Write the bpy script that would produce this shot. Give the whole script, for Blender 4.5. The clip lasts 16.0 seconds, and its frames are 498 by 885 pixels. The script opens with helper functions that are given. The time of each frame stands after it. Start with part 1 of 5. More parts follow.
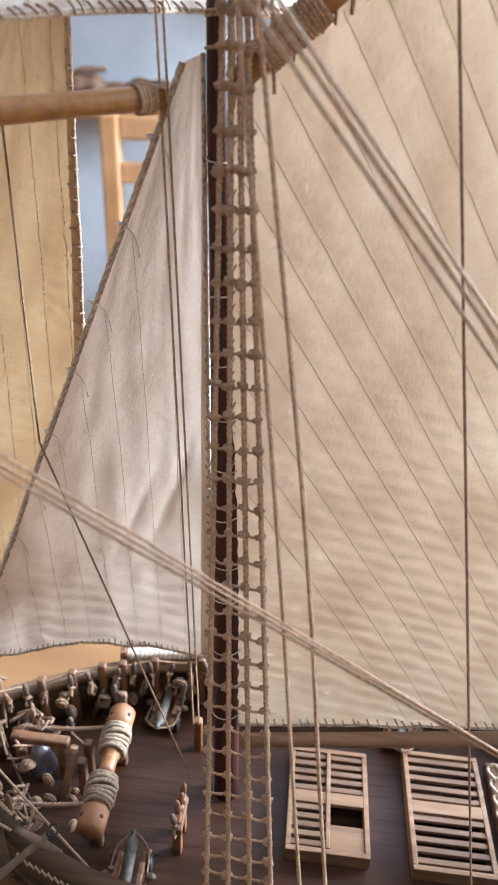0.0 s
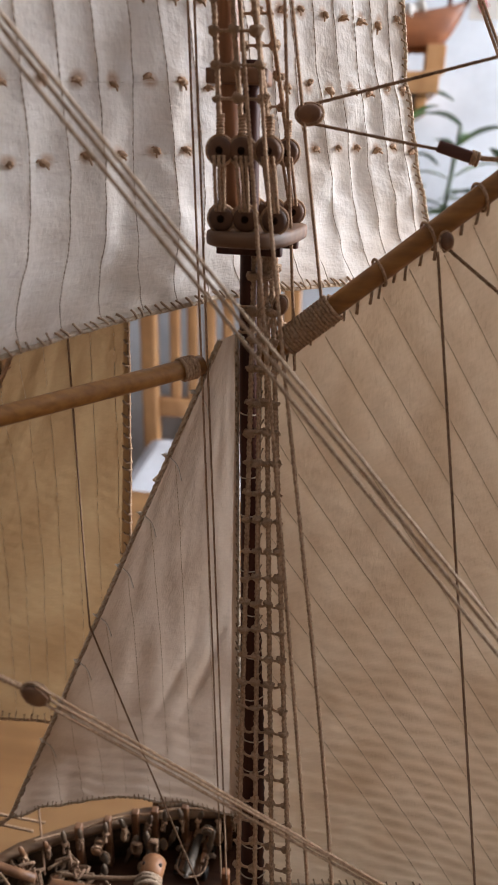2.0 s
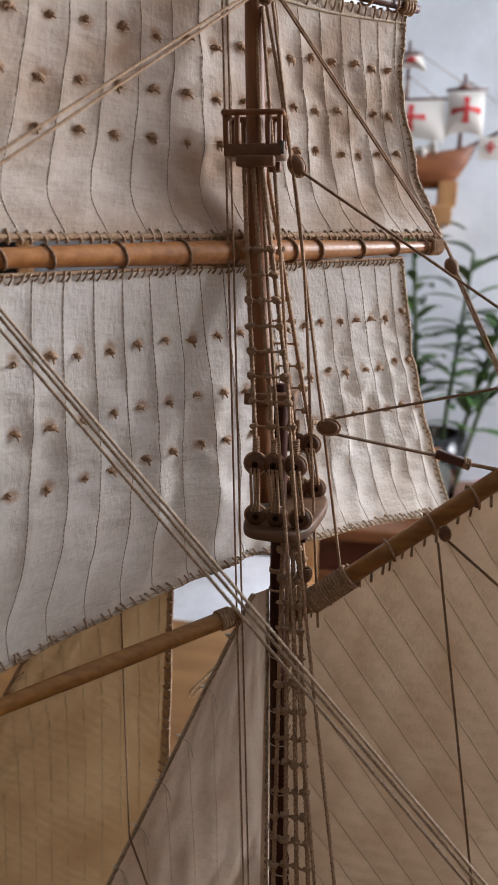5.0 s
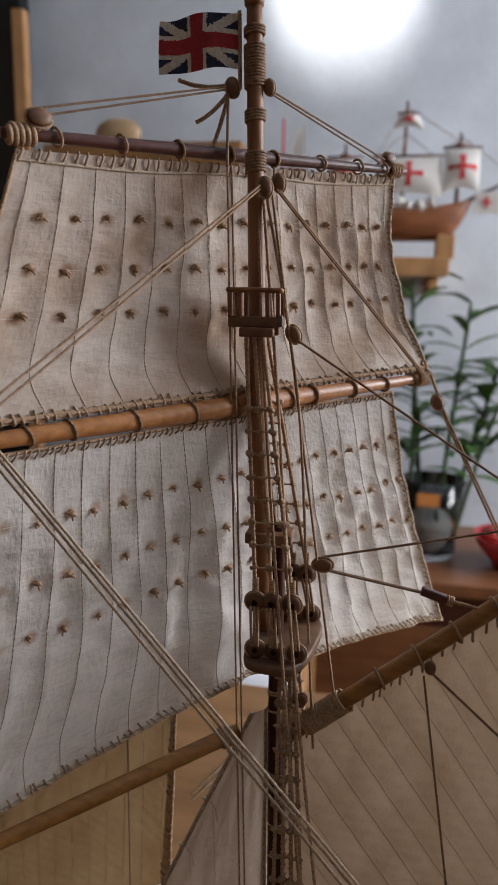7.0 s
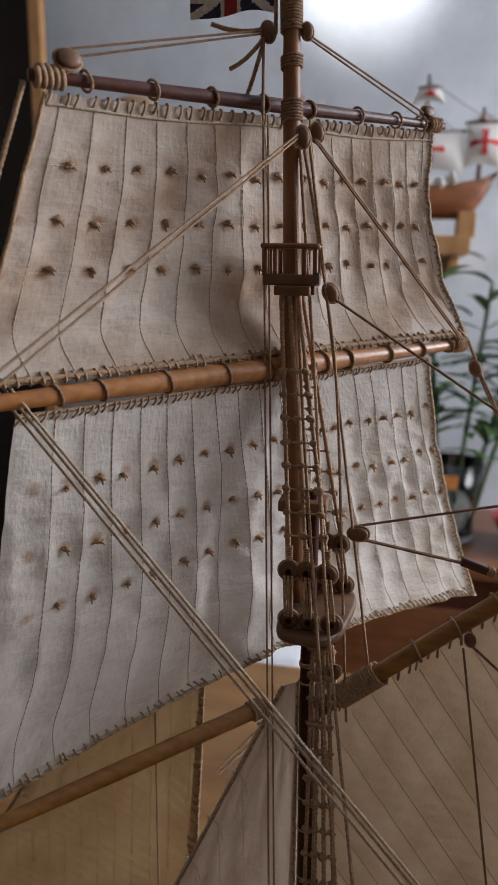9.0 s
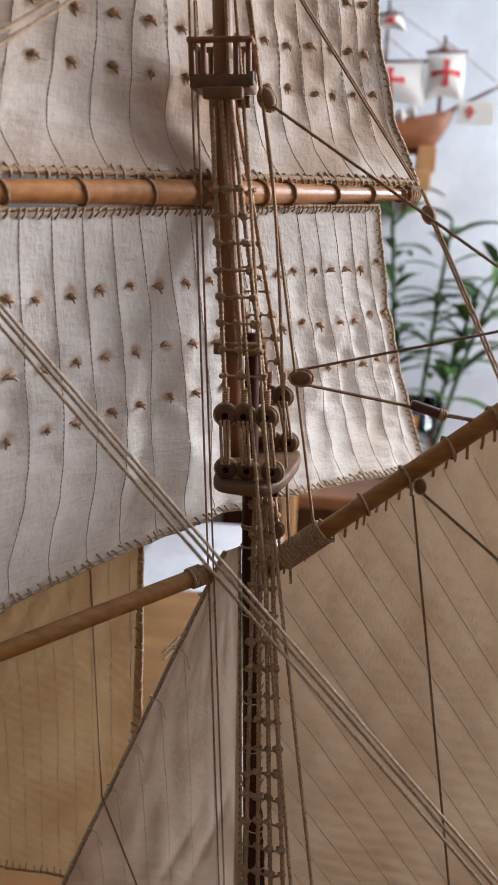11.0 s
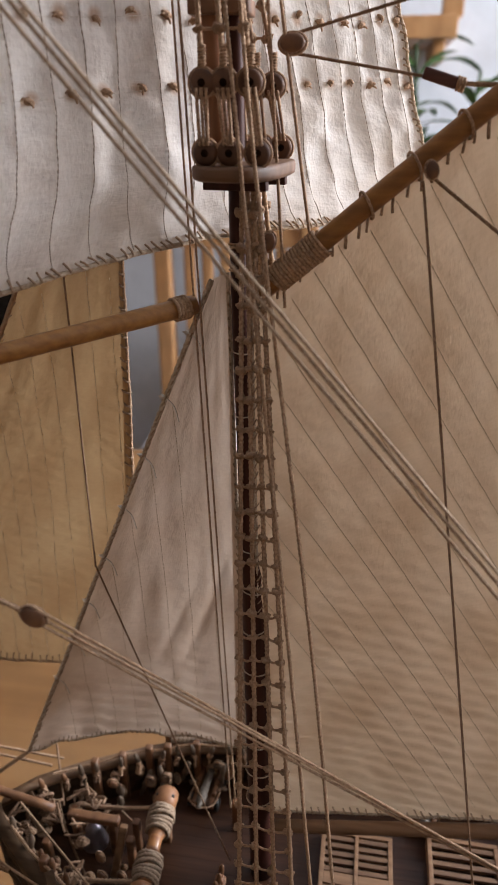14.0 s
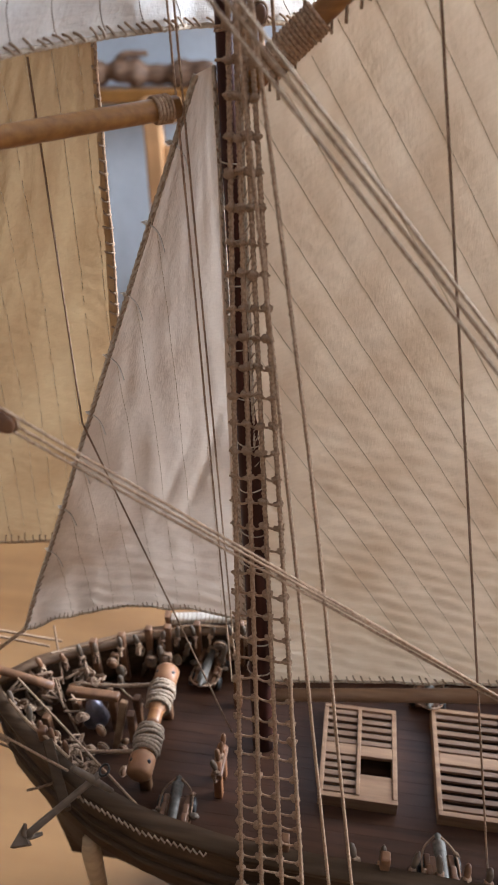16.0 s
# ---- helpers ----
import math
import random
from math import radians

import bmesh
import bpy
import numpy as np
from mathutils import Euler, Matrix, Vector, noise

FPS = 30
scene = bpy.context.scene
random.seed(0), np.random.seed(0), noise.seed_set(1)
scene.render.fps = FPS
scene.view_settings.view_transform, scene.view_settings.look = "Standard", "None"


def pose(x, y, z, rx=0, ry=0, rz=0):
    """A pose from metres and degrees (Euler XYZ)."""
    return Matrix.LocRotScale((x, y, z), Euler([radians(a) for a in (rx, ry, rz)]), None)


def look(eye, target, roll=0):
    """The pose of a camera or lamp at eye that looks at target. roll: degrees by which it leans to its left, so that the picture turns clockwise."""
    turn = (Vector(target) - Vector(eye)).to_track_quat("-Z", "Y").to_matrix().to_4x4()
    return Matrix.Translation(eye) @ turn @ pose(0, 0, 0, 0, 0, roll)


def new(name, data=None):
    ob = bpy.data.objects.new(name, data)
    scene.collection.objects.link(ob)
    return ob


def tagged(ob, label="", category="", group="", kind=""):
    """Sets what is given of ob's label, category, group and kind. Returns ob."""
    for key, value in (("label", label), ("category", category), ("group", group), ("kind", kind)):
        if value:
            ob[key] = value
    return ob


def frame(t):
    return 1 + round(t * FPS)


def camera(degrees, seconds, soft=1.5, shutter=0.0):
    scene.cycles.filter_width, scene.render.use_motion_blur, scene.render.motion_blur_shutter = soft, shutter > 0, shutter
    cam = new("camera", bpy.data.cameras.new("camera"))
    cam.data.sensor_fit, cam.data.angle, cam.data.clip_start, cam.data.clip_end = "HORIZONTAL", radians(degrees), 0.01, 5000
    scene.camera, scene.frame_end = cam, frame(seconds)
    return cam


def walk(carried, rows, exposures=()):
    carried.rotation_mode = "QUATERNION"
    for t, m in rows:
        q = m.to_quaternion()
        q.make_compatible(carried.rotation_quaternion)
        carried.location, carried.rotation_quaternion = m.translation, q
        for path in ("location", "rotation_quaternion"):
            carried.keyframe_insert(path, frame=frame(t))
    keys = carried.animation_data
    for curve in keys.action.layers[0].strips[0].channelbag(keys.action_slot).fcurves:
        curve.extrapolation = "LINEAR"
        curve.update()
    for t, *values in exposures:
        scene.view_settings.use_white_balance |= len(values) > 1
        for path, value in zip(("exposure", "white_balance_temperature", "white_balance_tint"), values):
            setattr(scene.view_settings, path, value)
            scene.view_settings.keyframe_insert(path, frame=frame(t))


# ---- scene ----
# ---- camera ----
cam = camera(39.3, 16.0)
PATH = [
    (0, (0.00670, 0.01054, 1.21274), (-0.0725, 0.8840, 0.7322), 2.32),
    (0.5, (0.00664, 0.00867, 1.22182), (-0.0855, 0.8925, 0.7632), 1.93),
    (1, (0.00650, 0.00718, 1.23272), (-0.0989, 0.9063, 0.8080), 1.63),
    (1.5, (0.00633, 0.00397, 1.24208), (-0.1070, 0.9153, 0.8462), 1.54),
    (2, (0.00685, 0.00296, 1.24680), (-0.1204, 0.9187, 0.8656), 1.38),
    (2.5, (0.00695, 0.00139, 1.25461), (-0.1286, 0.9253, 0.8969), 1.25),
    (3, (0.00756, -0.00156, 1.26349), (-0.1372, 0.9293, 0.9279), 0.99),
    (3.5, (0.00781, -0.00383, 1.27106), (-0.1451, 0.9331, 0.9567), 0.74),
    (4, (0.00732, -0.00624, 1.27785), (-0.1517, 0.9367, 0.9853), 0.73),
    (6.3, (0.00539, -0.00989, 1.30462), (-0.1703, 0.9505, 1.0884), 1.19),
    (6.5, (0.00561, -0.01110, 1.30857), (-0.1655, 0.9508, 1.0955), 1.16),
    (7, (0.00706, -0.01541, 1.31340), (-0.1666, 0.9483, 1.1105), 1.25),
    (7.5, (0.00919, -0.01534, 1.31677), (-0.1690, 0.9500, 1.1260), 1.10),
    (8, (0.00576, -0.01523, 1.31742), (-0.1798, 0.9481, 1.1238), 1.29),
    (8.2, (0.00260, -0.01493, 1.31641), (-0.1962, 0.9445, 1.1167), 1.29),
    (10.3, (0.00224, -0.00432, 1.29003), (-0.1600, 0.9453, 1.0217), 1.00),
    (10.5, (0.00416, -0.00367, 1.28717), (-0.1506, 0.9454, 1.0128), 1.00),
    (11, (0.00728, -0.00390, 1.28235), (-0.1297, 0.9429, 0.9913), 1.18),
    (11.5, (0.00969, -0.00580, 1.27774), (-0.1271, 0.9349, 0.9674), 0.68),
    (12, (0.01291, -0.00588, 1.27204), (-0.1211, 0.9296, 0.9451), 0.85),
    (12.5, (0.01219, -0.00506, 1.26436), (-0.1230, 0.9203, 0.9101), 1.01),
    (13, (0.01193, -0.00326, 1.25749), (-0.1290, 0.9111, 0.8778), 0.68),
    (13.5, (0.01252, -0.00168, 1.24877), (-0.1352, 0.8984, 0.8388), 0.16),
    (14, (0.01310, -0.00056, 1.24313), (-0.1397, 0.8895, 0.8136), -0.26),
    (14.5, (0.01245, -0.00046, 1.23709), (-0.1396, 0.8828, 0.7935), -0.46),
    (15, (0.01248, -0.00024, 1.23088), (-0.1361, 0.8733, 0.7673), -0.75),
    (15.5, (0.01470, 0.00169, 1.22515), (-0.1277, 0.8656, 0.7421), -0.80),
    (16, (0.01442, -0.00008, 1.21838), (-0.1356, 0.8488, 0.7116), -1.28),
]
EXPOSURES = [(0, 0.08, 5450, 6), (0.5, -0.32, 5700, 8), (1, -0.9, 6050, 12), (1.5, -1.2, 6300, 14), (2.5, -1.28, 6450, 14), (3.5, -1.4, 6450, 14), (6.5, -2.05, 6400, 13), (7.5, -2.23, 6420, 13), (8.2, -2.38, 6420, 13),
             (10.5, -1.55, 6250, 13), (12, -1.42, 6480, 14), (14.5, -1.22, 6480, 15), (15.5, -0.86, 6020, 12), (16, -0.56, 5680, 9)]
walk(cam, [(t, look(eye, target, roll)) for t, eye, target, roll in PATH], EXPOSURES)
cam.data.dof.use_dof = True
cam.data.dof.focus_distance = 0.152
cam.data.dof.aperture_fstop = 38.0

# ---- world and light ----
FLOOR, TABLE, CEIL = 0.17, 0.92, 2.67
X0, X1, Y0, Y1 = -1.9, 2.1, -1.6, 1.9
world = bpy.data.worlds.new("world")
scene.world = world
world.use_nodes = True
wn = world.node_tree
sky = wn.nodes.new("ShaderNodeTexSky")
sky.sky_type, sky.sun_disc = "NISHITA", False
sky.sun_elevation, sky.sun_rotation = radians(35), radians(200)
wn.links.new(sky.outputs[0], wn.nodes["Background"].inputs[0])
wn.nodes["Background"].inputs[1].default_value = 0.1


def area(name, m, w, h, power, colour):
    """An area lamp, for the window opening and for the added fill."""
    d = bpy.data.lights.new(name, "AREA")
    d.shape, d.size, d.size_y, d.energy, d.color = "RECTANGLE", w, h, power, colour
    ob = new(name, d)
    ob.matrix_world = m
    return ob


# daylight through the east window; weak warm fill added on the windowless west side
area("window_and_fill_light", look((X1 - .02, 1.05, 1.85), (0.0, 0.75, 1.70)), 1.06, 1.16, 330, (0.95, 0.97, 1.0))
area("window_and_fill_light", look((-1.85, -0.5, 1.75), (0.0, 0.0, 1.35)), 1.0, 1.2, 1.5, (1.0, 0.93, 0.85))


# ---- materials ----
def nodes_of(name, rough=0.6, metal=0.0):
    m = bpy.data.materials.new(name)
    m.use_nodes = True
    nt = m.node_tree
    b = nt.nodes["Principled BSDF"]
    b.inputs["Roughness"].default_value, b.inputs["Metallic"].default_value = rough, metal
    return m, nt, b


def link(nt, a, b):
    nt.links.new(a, b)


def ramp(nt, fac, *stops):
    r = nt.nodes.new("ShaderNodeValToRGB")
    e = r.color_ramp.elements
    while len(e) < len(stops):
        e.new(0.5)
    for k, (p, c) in zip(e, stops):
        k.position, k.color = p, (*c, 1)
    link(nt, fac, r.inputs[0])
    return r.outputs[0]


def noise_tex(nt, scale, detail=4, stretch=None, rot=(0, 0, 0), coord="Object"):
    co = nt.nodes.new("ShaderNodeTexCoord")
    mp = nt.nodes.new("ShaderNodeMapping")
    mp.inputs["Scale"].default_value = stretch or (1, 1, 1)
    mp.inputs["Rotation"].default_value = [radians(a) for a in rot]
    n = nt.nodes.new("ShaderNodeTexNoise")
    n.inputs["Scale"].default_value, n.inputs["Detail"].default_value = scale, detail
    link(nt, co.outputs[coord], mp.inputs[0])
    link(nt, mp.outputs[0], n.inputs[0])
    return n.outputs["Fac"]


def bump(nt, b, height, strength=0.3, dist=0.0003):
    bp = nt.nodes.new("ShaderNodeBump")
    bp.inputs["Strength"].default_value, bp.inputs["Distance"].default_value = strength, dist
    link(nt, height, bp.inputs["Height"])
    link(nt, bp.outputs[0], b.inputs["Normal"])
    return bp


def mixed(nt, fac, a, b, kind="MULTIPLY"):
    m = nt.nodes.new("ShaderNodeMix")
    m.data_type, m.blend_type = "RGBA", kind
    for sock, v in ((m.inputs[0], fac), (m.inputs[6], a), (m.inputs[7], b)):
        if isinstance(v, (int, float)):
            sock.default_value = v
        elif isinstance(v, tuple):
            sock.default_value = (*v, 1)
        else:
            link(nt, v, sock)
    return m.outputs[2]


def wood(name, dark, light, rough=0.45, grain=(60, 900, 900), coat=0.0, scale=1.0, rot=(0, 0, 0)):
    m, nt, b = nodes_of(name, rough)
    fine = noise_tex(nt, scale, 6, grain, rot)
    wide = noise_tex(nt, 22 * scale, 3)
    base = ramp(nt, fine, (0.3, dark), (0.72, light))
    col = mixed(nt, 0.5, base, ramp(nt, wide, (0.3, (0.62, 0.6, 0.58)), (0.7, (1.15, 1.12, 1.1))))
    link(nt, col, b.inputs["Base Color"])
    b.inputs["Coat Weight"].default_value, b.inputs["Coat Roughness"].default_value = coat, 0.2
    bump(nt, b, fine, 0.25, 0.0002)
    return m


def reckon(nt, operation, a, b):
    """A math node on two sockets or numbers."""
    m = nt.nodes.new("ShaderNodeMath")
    m.operation = operation
    for sock, v in zip(m.inputs, (a, b)):
        if isinstance(v, (int, float)):
            sock.default_value = v
        else:
            link(nt, v, sock)
    return m.outputs[0]


def cloth(name, pale, deep, through_share=0.35, creased=0.35, stain=0.0, knots=None):
    """Thin woven sailcloth: weave relief, blotches, and light that shines through it.
    knots: first place and step across, and rows down, of the tarred knots that have bled into the cloth."""
    m, nt, b = nodes_of(name, 0.95)
    b.inputs["Specular IOR Level"].default_value = 0.12
    uv = nt.nodes.new("ShaderNodeTexCoord").outputs["UV"]
    threads = []
    for axis in ("X", "Y"):
        w = nt.nodes.new("ShaderNodeTexWave")
        w.bands_direction = axis
        w.inputs["Scale"].default_value, w.inputs["Distortion"].default_value = 760, 4.0
        w.inputs["Detail"].default_value = 1.0
        link(nt, uv, w.inputs[0])
        threads.append(w.outputs["Fac"])
    add = nt.nodes.new("ShaderNodeMath")
    link(nt, threads[0], add.inputs[0])
    link(nt, threads[1], add.inputs[1])
    blot = noise_tex(nt, 45, 4, None, (0, 0, 0), "UV")
    slub = noise_tex(nt, 260, 3, (1, 5, 1), (0, 0, 0), "UV")
    col = mixed(nt, 0.75, ramp(nt, blot, (0.32, deep), (0.66, pale)), ramp(nt, slub, (0.3, (0.92, 0.91, 0.90)), (0.7, (1, 1, 1))))
    weave = mixed(nt, 0.1, col, ramp(nt, add.outputs[0], (0.1, (0.75, 0.74, 0.72)), (0.9, (1, 1, 1))))
    if stain:
        patch = noise_tex(nt, 38, 5, None, (0, 0, 0), "UV")
        weave = mixed(nt, stain, weave, ramp(nt, patch, (0.40, (1, 1, 1)), (0.66, (0.62, 0.46, 0.345))))
    if knots:
        first, step, rows = knots
        apart = nt.nodes.new("ShaderNodeSeparateXYZ")
        link(nt, uv, apart.inputs[0])
        across = reckon(nt, "SUBTRACT", reckon(nt, "FLOORED_MODULO", reckon(nt, "ADD", apart.outputs[0], step / 2 - first), step), step / 2)
        down = 1.0
        for v in rows:
            down = reckon(nt, "MINIMUM", down, reckon(nt, "ABSOLUTE", reckon(nt, "SUBTRACT", apart.outputs[1], v), 0))
        away = reckon(nt, "SQRT", reckon(nt, "ADD", reckon(nt, "POWER", reckon(nt, "ABSOLUTE", across, 0), 2), reckon(nt, "POWER", down, 2)), 0)
        bleed = reckon(nt, "ADD", reckon(nt, "MULTIPLY", away, 330), reckon(nt, "MULTIPLY", noise_tex(nt, 130, 4, None, (0, 0, 0), "UV"), 0.75))
        weave = mixed(nt, 0.75, weave, ramp(nt, bleed, (0.58, (0.60, 0.40, 0.27)), (1.0, (1, 1, 1))))
    link(nt, weave, b.inputs["Base Color"])
    pucker = noise_tex(nt, 150, 3, (1, 2.2, 1), (0, 0, 20), "UV")
    crease = noise_tex(nt, 420, 2, (2.5, 1, 1), (0, 0, -15), "UV")
    soft = nt.nodes.new("ShaderNodeMath")
    soft.operation = "MULTIPLY_ADD"
    soft.inputs[1].default_value = 0.25
    link(nt, crease, soft.inputs[0])
    link(nt, pucker, soft.inputs[2])
    low = bump(nt, b, soft.outputs[0], creased, 0.0016)
    bp = bump(nt, b, add.outputs[0], 0.055, 0.00008)
    link(nt, low.outputs[0], bp.inputs["Normal"])
    tr = nt.nodes.new("ShaderNodeBsdfTranslucent")
    link(nt, weave, tr.inputs[0])
    link(nt, bp.outputs[0], tr.inputs["Normal"])
    mix = nt.nodes.new("ShaderNodeMixShader")
    mix.inputs[0].default_value = through_share
    link(nt, b.outputs[0], mix.inputs[1])
    link(nt, tr.outputs[0], mix.inputs[2])
    link(nt, mix.outputs[0], nt.nodes["Material Output"].inputs[0])
    return m


def plain(name, a, b_, scale=300, rough=0.7, metal=0.0, strength=0.3, dist=0.0003, stretch=None):
    m, nt, b = nodes_of(name, rough, metal)
    n = noise_tex(nt, scale, 5, stretch)
    wide = noise_tex(nt, scale / 9, 3)
    col = mixed(nt, 0.6, ramp(nt, n, (0.3, a), (0.7, b_)), ramp(nt, wide, (0.3, (0.75, 0.75, 0.75)), (0.7, (1.1, 1.1, 1.1))))
    link(nt, col, b.inputs["Base Color"])
    bump(nt, b, n, strength, dist)
    return m


CLOTH = cloth("sailcloth_white", (0.91, 0.89, 0.855), (0.80, 0.76, 0.70), 0.45, 0.42, 0.22, (.0130, .00731, (.0159, .0312, .0456)))
CLOTH_STAINED = cloth("sailcloth_stained", (0.87, 0.80, 0.725), (0.64, 0.54, 0.45), 0.38, 0.42, 0.9, (.0073, .0075, (.0144, .0261, .0369)))
CLOTH_TAN = cloth("sailcloth_cream", (0.785, 0.622, 0.435), (0.665, 0.498, 0.33), 0.21, 0.14, 0.25)
CLOTH_GOLD = cloth("sailcloth_straw", (0.55, 0.385, 0.205), (0.46, 0.30, 0.15), 0.19, 0.2, 0.3)
CLOTH_JIB = cloth("sailcloth_jib", (0.77, 0.65, 0.53), (0.66, 0.53, 0.41), 0.21, 0.2, 0.2)
ROPE = plain("rope_flax", (0.24, 0.145, 0.082), (0.50, 0.335, 0.21), 1800, 0.9, 0, 0.6)
ROPE_PALE = plain("rope_pale", (0.36, 0.28, 0.195), (0.60, 0.50, 0.385), 1800, 0.9, 0, 0.6)
ROPE_WOUND = plain("rope_wound", (0.33, 0.235, 0.155), (0.58, 0.45, 0.325), 1800, 0.9, 0, 0.6)
ROPE_CABLE = plain("rope_cable", (0.20, 0.135, 0.085), (0.38, 0.28, 0.19), 1800, 0.9, 0, 0.6)
ROPE_DARK = plain("rope_tarred", (0.15, 0.083, 0.045), (0.32, 0.20, 0.12), 1800, 0.85, 0, 0.6)
THREAD = plain("thread_brown", (0.26, 0.175, 0.11), (0.44, 0.32, 0.22), 2500, 0.9, 0, 0.4)
KNOT_BROWN = plain("knot_brown", (0.30, 0.185, 0.11), (0.50, 0.34, 0.225), 2500, 0.95, 0, 0.6)
THREAD_PALE = plain("thread_pale", (0.58, 0.52, 0.44), (0.78, 0.72, 0.64), 2500, 0.9, 0, 0.4)
SEAM = plain("seam_thread", (0.49, 0.37, 0.24), (0.60, 0.465, 0.315), 2500, 0.9, 0, 0.4)
SEAM_GREY = plain("seam_thread_grey", (0.38, 0.315, 0.25), (0.55, 0.47, 0.39), 2500, 0.9, 0, 0.4)
SPAR = wood("varnished_spar", (0.28, 0.108, 0.030), (0.46, 0.205, 0.066), 0.42, (40, 700, 700), 0.25)
SPAR_BROWN = wood("oiled_spar", (0.20, 0.082, 0.015), (0.35, 0.160, 0.034), 0.45, (40, 700, 700), 0.06)
SPAR_DARK = wood("walnut_spar", (0.050, 0.013, 0.009), (0.11, 0.033, 0.023), 0.4, (40, 700, 700), 0.1)
MAST_BLACK = wood("blackened_mast", (0.030, 0.009, 0.006), (0.070, 0.022, 0.014), 0.5, (700, 700, 50))
MAST_BLACK.node_tree.nodes["Principled BSDF"].inputs["Specular IOR Level"].default_value = 0.2
MAST_WOOD = wood("topmast_wood", (0.16, 0.058, 0.019), (0.28, 0.116, 0.041), 0.5, (700, 700, 50), 0.0)
BLOCK = wood("block_walnut", (0.10, 0.042, 0.018), (0.24, 0.115, 0.050), 0.55, (300, 300, 300), 0.05)
DEADEYE = wood("deadeye_walnut", (0.065, 0.026, 0.011), (0.16, 0.070, 0.030), 0.55, (300, 300, 300), 0.0)
GEAR = wood("gear_wood", (0.07, 0.046, 0.028), (0.16, 0.11, 0.07), 0.6, (300, 300, 300))
DECK = wood("deck_walnut", (0.031, 0.0125, 0.006), (0.063, 0.027, 0.0135), 0.38, (30, 500, 500))
SLAT = wood("slat_walnut", (0.11, 0.055, 0.026), (0.20, 0.11, 0.055), 0.6, (60, 600, 600))
# near-black brown that paints in shade, below the gratings and in deadeye holes
PAINTED_SHADE = wood("painted_shade_walnut", (0.012, 0.006, 0.003), (0.026, 0.012, 0.006), 0.9, (60, 600, 600))
PAINTED_SHADE.node_tree.nodes["Principled BSDF"].inputs["Specular IOR Level"].default_value = 0.05
DECK.node_tree.nodes["Principled BSDF"].inputs["Specular IOR Level"].default_value = 0.25
LIME = wood("lime_wood", (0.17, 0.085, 0.038), (0.29, 0.165, 0.082), 0.6, (60, 600, 600))
HULL = wood("hull_walnut", (0.044, 0.025, 0.0125), (0.092, 0.055, 0.030), 0.65, (30, 500, 500))
HULL.node_tree.nodes["Principled BSDF"].inputs["Specular IOR Level"].default_value = 0.15
HULL_PALE = wood("hull_lime", (0.36, 0.24, 0.13), (0.55, 0.39, 0.22), 0.5, (30, 500, 500))
RAIL_WOOD = wood("rail_walnut", (0.13, 0.072, 0.036), (0.25, 0.15, 0.082), 0.6, (30, 500, 500))
BRONZE = plain("dull_brass", (0.075, 0.062, 0.048), (0.17, 0.145, 0.115), 900, 0.6, 0.25, 0.2)
IRON = plain("blackened_iron", (0.02, 0.02, 0.02), (0.06, 0.055, 0.05), 900, 0.5, 0.6, 0.3)
TABLE_WOOD = wood("table_oak", (0.20, 0.095, 0.030), (0.33, 0.175, 0.066), 0.4, (3, 40, 40), 0.15)
CHAIR_WOOD = wood("chair_beech", (0.38, 0.19, 0.075), (0.54, 0.31, 0.14), 0.45, (40, 40, 5), 0.1)
# for the unseen walls: dark beige set to dim and warm the bounced fill
WALL_UNSEEN = plain("unseen_wall_beige", (0.22, 0.165, 0.12), (0.26, 0.20, 0.15), 60, 0.9, 0, 0.15, 0.001)
WALL = plain("wall_paint", (0.555, 0.60, 0.65), (0.595, 0.64, 0.69), 60, 0.9, 0, 0.15, 0.001)

CUSHION = plain("cushion_cotton", (0.66, 0.68, 0.72), (0.76, 0.78, 0.82), 80, 0.95, 0, 0.3, 0.002)


# ---- mesh helpers ----
def thing(name, at, label, category, group="", kind=""):
    ob = new(name)
    ob.location = at
    bpy.context.view_layer.update()
    return tagged(ob, label, category, group, kind)


def part(name, bm, material, parent=None, label="", kind="", smooth=True):
    me = bpy.data.meshes.new(name)
    bm.to_mesh(me)
    bm.free()
    if smooth:
        me.shade_smooth()
    me.materials.append(material)
    ob = new(name, me)
    if parent is not None:
        ob.parent = parent
        ob.matrix_parent_inverse = parent.matrix_world.inverted()
    return tagged(ob, label, kind=kind)


def V(*a):
    return Vector(a)


def spline(pts, n):
    """n + 1 points on a smooth curve through pts."""
    pts = [Vector(p) for p in pts]
    if len(pts) == 2:
        return [pts[0].lerp(pts[1], k / n) for k in range(n + 1)]
    p = [2 * pts[0] - pts[1], *pts, 2 * pts[-1] - pts[-2]]
    out = []
    for k in range(n + 1):
        f = k / n * (len(pts) - 1)
        i = min(int(f), len(pts) - 2)
        t = f - i
        a, b, c, d = p[i:i + 4]
        out.append(0.5 * ((2 * b) + (c - a) * t + (2 * a - 5 * b + 4 * c - d) * t * t + (3 * b - a - 3 * c + d) * t ** 3))
    return out


def frames(pts):
    """A side and an up vector for each point of a path, turning as little as it can."""
    n = len(pts)
    tang = [(pts[min(i + 1, n - 1)] - pts[max(i - 1, 0)]).normalized() for i in range(n)]
    side = tang[0].orthogonal().normalized()
    out = []
    for t in tang:
        side = (side - t * side.dot(t))
        side = side.normalized() if side.length > 1e-9 else t.orthogonal().normalized()
        out.append((side, t.cross(side)))
    return out


